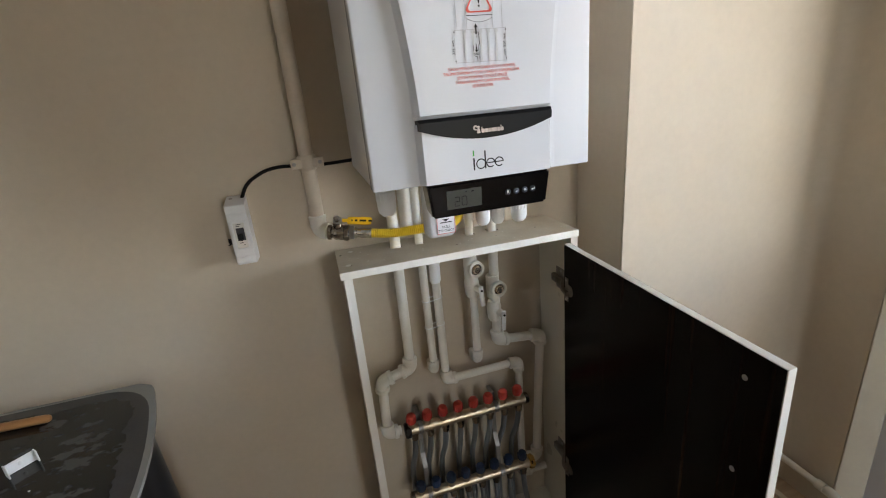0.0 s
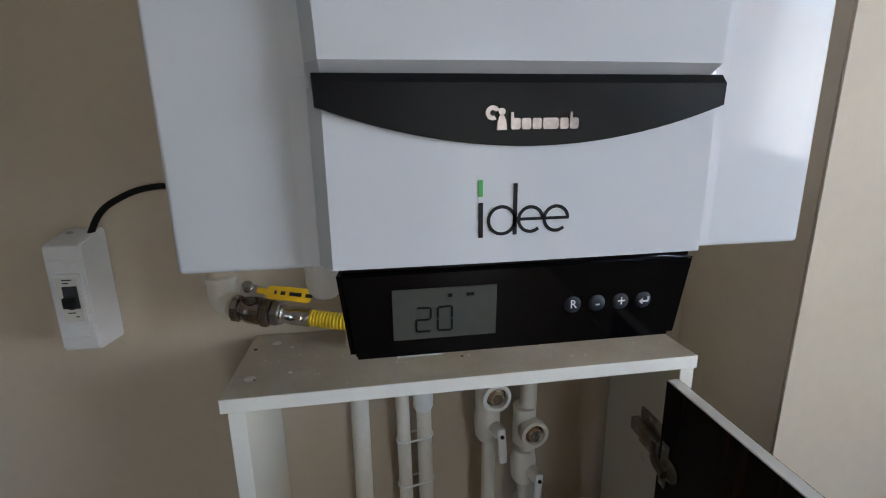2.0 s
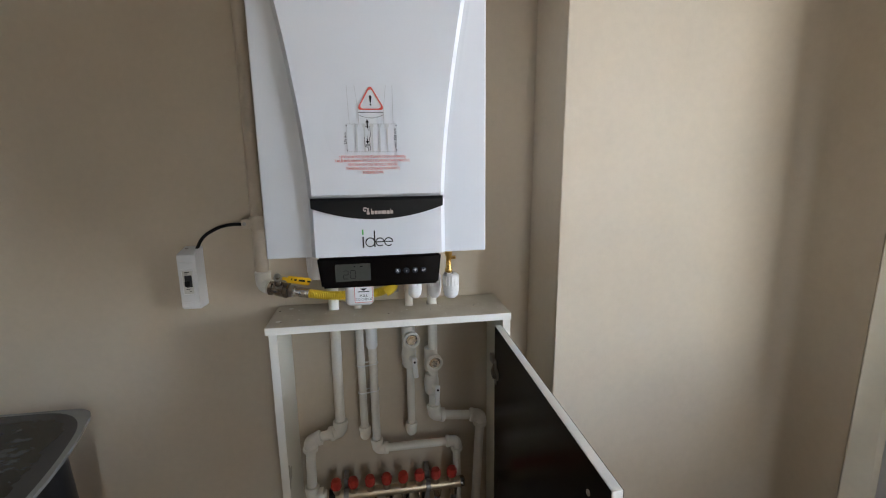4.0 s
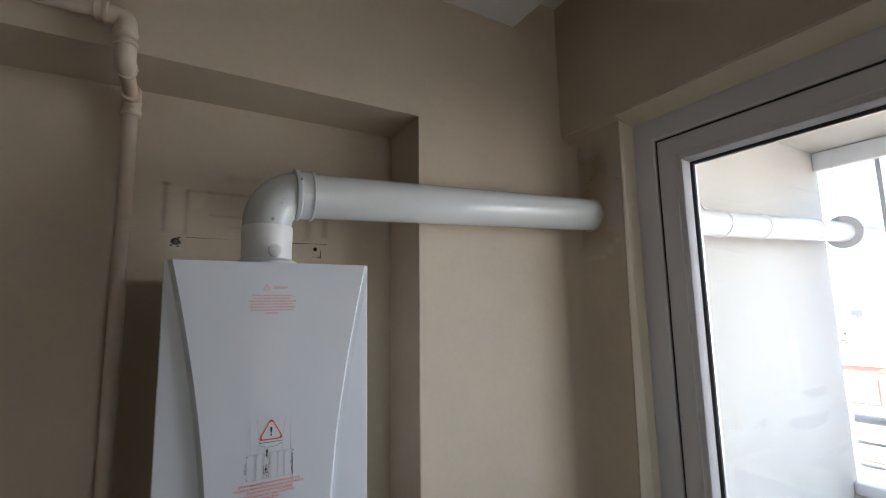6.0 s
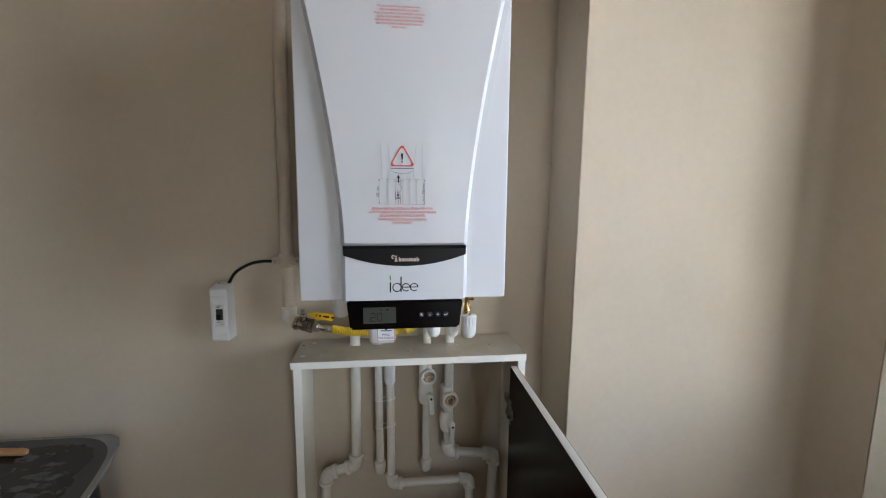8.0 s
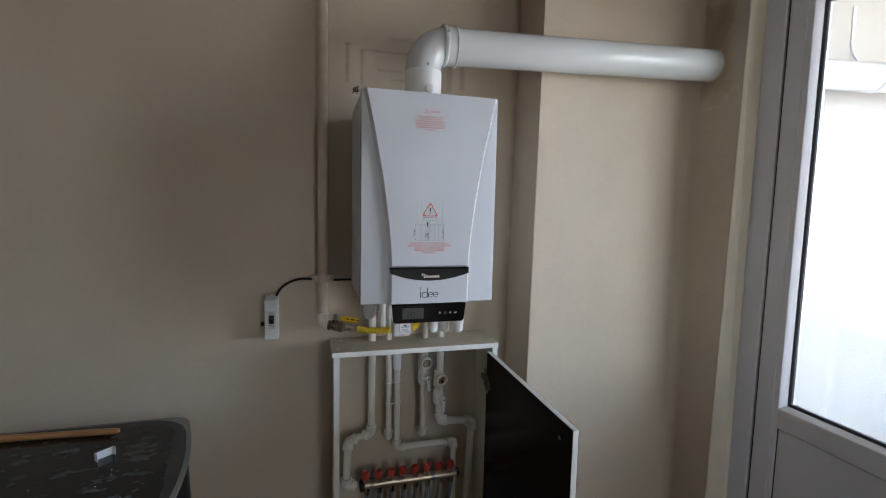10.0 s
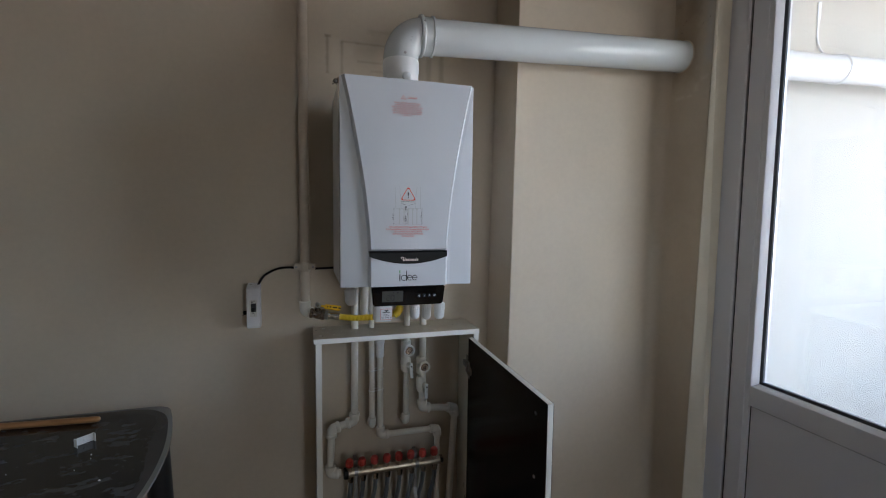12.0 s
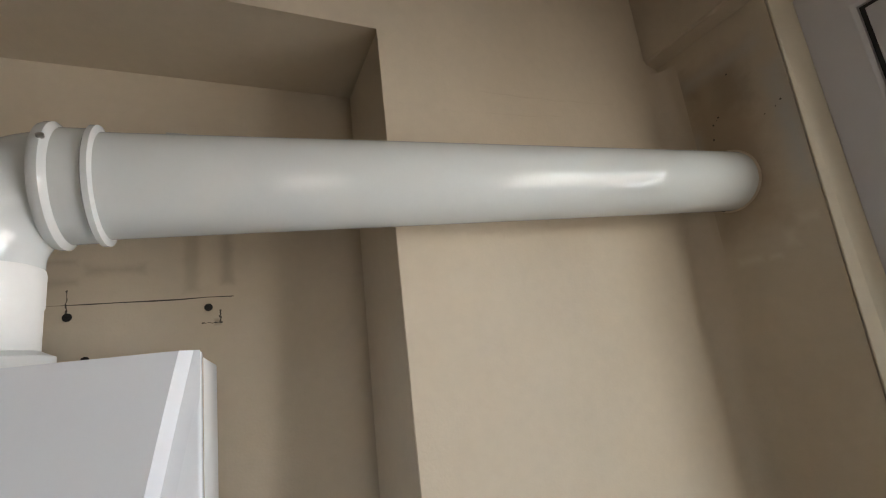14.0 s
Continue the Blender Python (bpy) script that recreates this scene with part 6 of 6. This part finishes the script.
def clip_piece():
    c = thing("plastic_clip", (-0.92, -0.25, 0.752), "small white plastic channel piece on the glass table", "plastic piece")
    m = Matrix.Translation((-0.905, -0.271, 0.7519)) @ Matrix.Rotation(radians(44), 4, "Z")
    bm = box((-0.024, -0.001, 0.0), (0.024, 0.002, 0.022), 0.0008, 1, m=m)
    box((-0.024, -0.016, 0.0), (-0.0215, 0.002, 0.024), 0.0008, 1, bm=bm, m=m)
    box((0.0215, -0.012, 0.0), (0.024, 0.002, 0.024), 0.0008, 1, bm=bm, m=m)
    part("channel", bm, "cap", c)
    part("boss", lathe([(0.004, 0), (0.004, 0.0015), (0.002, 0.0025)], m @ Vector((0, -0.001, 0.012)), m.to_3x3() @ Vector((0, -1, 0)), 12), "cap", c)
    for x, yy, r in ((-0.789, -0.490, 0.0030), (-0.868, -0.422, 0.0014), (-0.852, -0.370, 0.0013), (-0.860, -0.346, 0.0020), (-1.02, -0.40, 0.0011)):
        single("plastic_crumb", lathe([(r, 0), (r * 0.8, r * 0.7), (r * 0.2, r)], (x, yy, 0.7519), (0.3, 0.2, 1), 6), "cap", "tiny white plastic crumb on the table", "crumb", group="crumbs on the table")


clip_piece()


# ---- outside ----
GROUND = -9.5
single("ground", box((-1500, -1500, GROUND - 1), (1500, 1500, GROUND)), "earth", "dusty ground of the town", "ground", "structure")


def town_house(name, x, y0, y1, depth, zb, z_eave, z_ridge, wall, label, rows, cols, win=(1.4, 1.3), roof="roof", seed=0, hang=0.5):
    """A block with windows on the side that faces the balcony, and a hipped or flat roof."""
    h = thing(name, (x + depth / 2, (y0 + y1) / 2, zb), label, "building")
    part("wall", box((x, y0, zb), (x + depth, y1, z_eave)), wall, h, smooth=0)
    if z_ridge > z_eave + 0.5:
        a, bm = hang, bmesh.new()
        c = [(x - a, y0 - a), (x - a, y1 + a), (x + depth + a, y1 + a), (x + depth + a, y0 - a)]
        low = [bm.verts.new((*p, z_eave)) for p in c]
        inset = min(depth, y1 - y0) * 0.42
        r0, r1 = bm.verts.new((x + depth / 2, y0 + inset, z_ridge)), bm.verts.new((x + depth / 2, y1 - inset, z_ridge))
        bm.faces.new((low[0], low[1], r1, r0)), bm.faces.new((low[1], low[2], r1)), bm.faces.new((low[2], low[3], r0, r1)), bm.faces.new((low[3], low[0], r0)), bm.faces.new(low[::-1])
        ro = part("roof", bm, roof, h, "red tiled hip roof", 0)
        tiles = bmesh.new()
        k, n = 0, 26
        for k in range(1, n):
            t = k / n
            pa = Vector((x - a, y0 - a, z_eave)).lerp(Vector((x + depth / 2, y0 + inset, z_ridge)), t)
            pb = Vector((x - a, y1 + a, z_eave)).lerp(Vector((x + depth / 2, y1 - inset, z_ridge)), t)
            tube([pa + Vector((0, 0, 0.02)), pb + Vector((0, 0, 0.02))], 0.055, n=6, bm=tiles)
        tagged(part("tile_courses", tiles, roof, ro, "", 30), kind="stuff")
        part("eave", box((x - a - 0.05, y0 - a, z_eave - 0.16), (x - a + 0.1, y1 + a, z_eave + 0.02), 0.02), "pale_plaster", h)
    else:
        part("parapet", box((x - 0.15, y0 - 0.15, z_eave), (x + depth, y1 + 0.15, z_eave + 0.5), 0.03), "pale_plaster", h, smooth=0)
    rng = random.Random(seed)
    for r in range(rows):
        for k in range(cols):
            yc = y0 + (y1 - y0) * (k + 0.5) / cols
            zc = z_eave - 1.25 - 2.9 * r
            w = part("window", box((x - 0.05, yc - win[0] / 2, zc - win[1] / 2), (x + 0.02, yc + win[0] / 2, zc + win[1] / 2), 0.01, 1), "pvc", h, smooth=0)
            part("pane", box((x - 0.06, yc - win[0] / 2 + 0.08, zc - win[1] / 2 + 0.08), (x - 0.045, yc - 0.03, zc + win[1] / 2 - 0.08)), rng.choice(["far_window", "curtain"]), w, smooth=0)
            part("pane", box((x - 0.06, yc + 0.03, zc - win[1] / 2 + 0.08), (x - 0.045, yc + win[0] / 2 - 0.08, zc + win[1] / 2 - 0.08)), rng.choice(["far_window", "curtain"]), w, smooth=0)
    return h


town_house("red_roof_house", 29.8, -16.0, 7.2, 11, GROUND, -1.95, 1.2, "pink", "pink house with a red tiled hip roof", 2, 7, seed=1)
town_house("low_annexe", 31.5, 7.3, 16.0, 9, GROUND, -1.75, -1.75, "pink", "low pink annexe with a flat white roof", 2, 3, seed=2)
town_house("terrace_house", 46.0, 2.0, 22.0, 9, GROUND, -0.6, -0.6, "pale_plaster", "pale house with a flat terrace", 2, 6, seed=3)
town_house("apartment_building", 60.0, 12.5, 30.0, 12, GROUND, 4.3, 4.3, "pale_plaster", "pale apartment building with rows of windows", 4, 6, seed=4)
town_house("apartment_building", 85.0, -2.0, 18.0, 14, GROUND, 3.2, 3.2, "pale_plaster", "pale apartment building with rows of windows", 4, 7, seed=5)
town_house("apartment_building", 78.0, -40.0, -6.0, 14, GROUND, 5.5, 8.0, "pale_plaster", "pale apartment building with a red roof", 5, 10, seed=6)
town_house("neighbour_house", 19.0, -27.0, -14.2, 9, GROUND, 3.1, 4.9, "pale_plaster", "pale neighbouring house with a red tiled hip roof", 4, 5, seed=8)
town_house("apartment_building", 70.0, 32.0, 52.0, 14, GROUND, 7.5, 9.5, "pale_plaster", "pale apartment building with a red roof", 5, 6, seed=7)
tw = thing("pagoda_tower", (118.0, 21.5, GROUND), "slim tower with stacked rings far behind the roofs", "tower")
part("shaft", tube([(118, 21.5, GROUND), (118, 21.5, 7.0)], 0.9, n=12), "pale_plaster", tw)
for k in range(5):
    part("ring", lathe([(0.9, 0), (2.2, 0.1), (2.2, 0.45), (0.9, 0.9)], (118, 21.5, 1.0 + 1.5 * k), (0, 0, 1), 14), "roof", tw)


def washing_line():
    rng = random.Random(12)
    w = thing("washing_line", (45.9, 12.0, -0.1), "washing hung on a line over the terrace", "washing")
    part("line", tube([(45.7, 4, 1.0), (45.7, 20, 1.0)], 0.015, n=6), "alu", w)
    for yp in (4, 12, 20):
        part("line_post", tube([(46.2, yp, -0.6), (46.2, yp, 1.02), (45.7, yp, 1.02)], 0.03, 0.05, 8), "alu", w)
    yy = 5.0
    while yy < 19:
        wd, hh = rng.uniform(0.35, 0.8), rng.uniform(0.4, 0.8)
        part("cloth", box((45.66, yy, 1.0 - hh), (45.70, yy + wd, 1.0), 0.01, 1), rng.choice(["curtain", "curtain", "pale_plaster", "hose", "pink"]), w, smooth=0)
        yy += wd + rng.uniform(0.1, 0.9)


washing_line()


def tree(x, yy, h, spread, seed):
    rng = random.Random(seed)
    t = thing("street_tree", (x, yy, GROUND), "half-bare tree between the houses", "tree", "trees between the houses")
    part("trunk", tube([(x, yy, GROUND), (x + 0.1, yy, GROUND + h * 0.35), (x, yy + 0.1, GROUND + h * 0.6)], 0.2, 0.3, 10, radii=None), "bark", t)
    limbs, crown = bmesh.new(), bmesh.new()
    for k in range(11):
        a, up = rng.uniform(0, 6.28), rng.uniform(0.35, 0.6)
        p = Vector((x, yy, GROUND + h * up))
        q = p + Vector((math.cos(a) * spread * 0.5, math.sin(a) * spread * 0.5, h * 0.2))
        e = q + Vector((math.cos(a + 0.4) * spread * 0.4, math.sin(a + 0.4) * spread * 0.4, h * 0.18))
        tube([p, q, e], 0.06, 0.2, 6, bm=limbs, steps=2)
        for j in range(70):
            c = q.lerp(e, rng.uniform(0, 1.1)) + Vector((rng.gauss(0, 0.5), rng.gauss(0, 0.5), rng.gauss(0, 0.45)))
            u, v = Vector((rng.gauss(0, 1), rng.gauss(0, 1), rng.gauss(0, 1))).normalized() * 0.16, Vector((rng.gauss(0, 1), rng.gauss(0, 1), rng.gauss(0, 1))).normalized() * 0.09
            crown.faces.new([crown.verts.new(c + d) for d in (-u, v, u, -v)])
    part("limbs", limbs, "bark", t)
    part("crown", crown, "leaf", t, "thin crown of small olive leaves", 0)


tree(38.0, 9.5, 9.0, 3.0, 1)
tree(40.0, 13.5, 8.5, 2.6, 2)
tree(52.0, 5.0, 9.5, 3.2, 3)
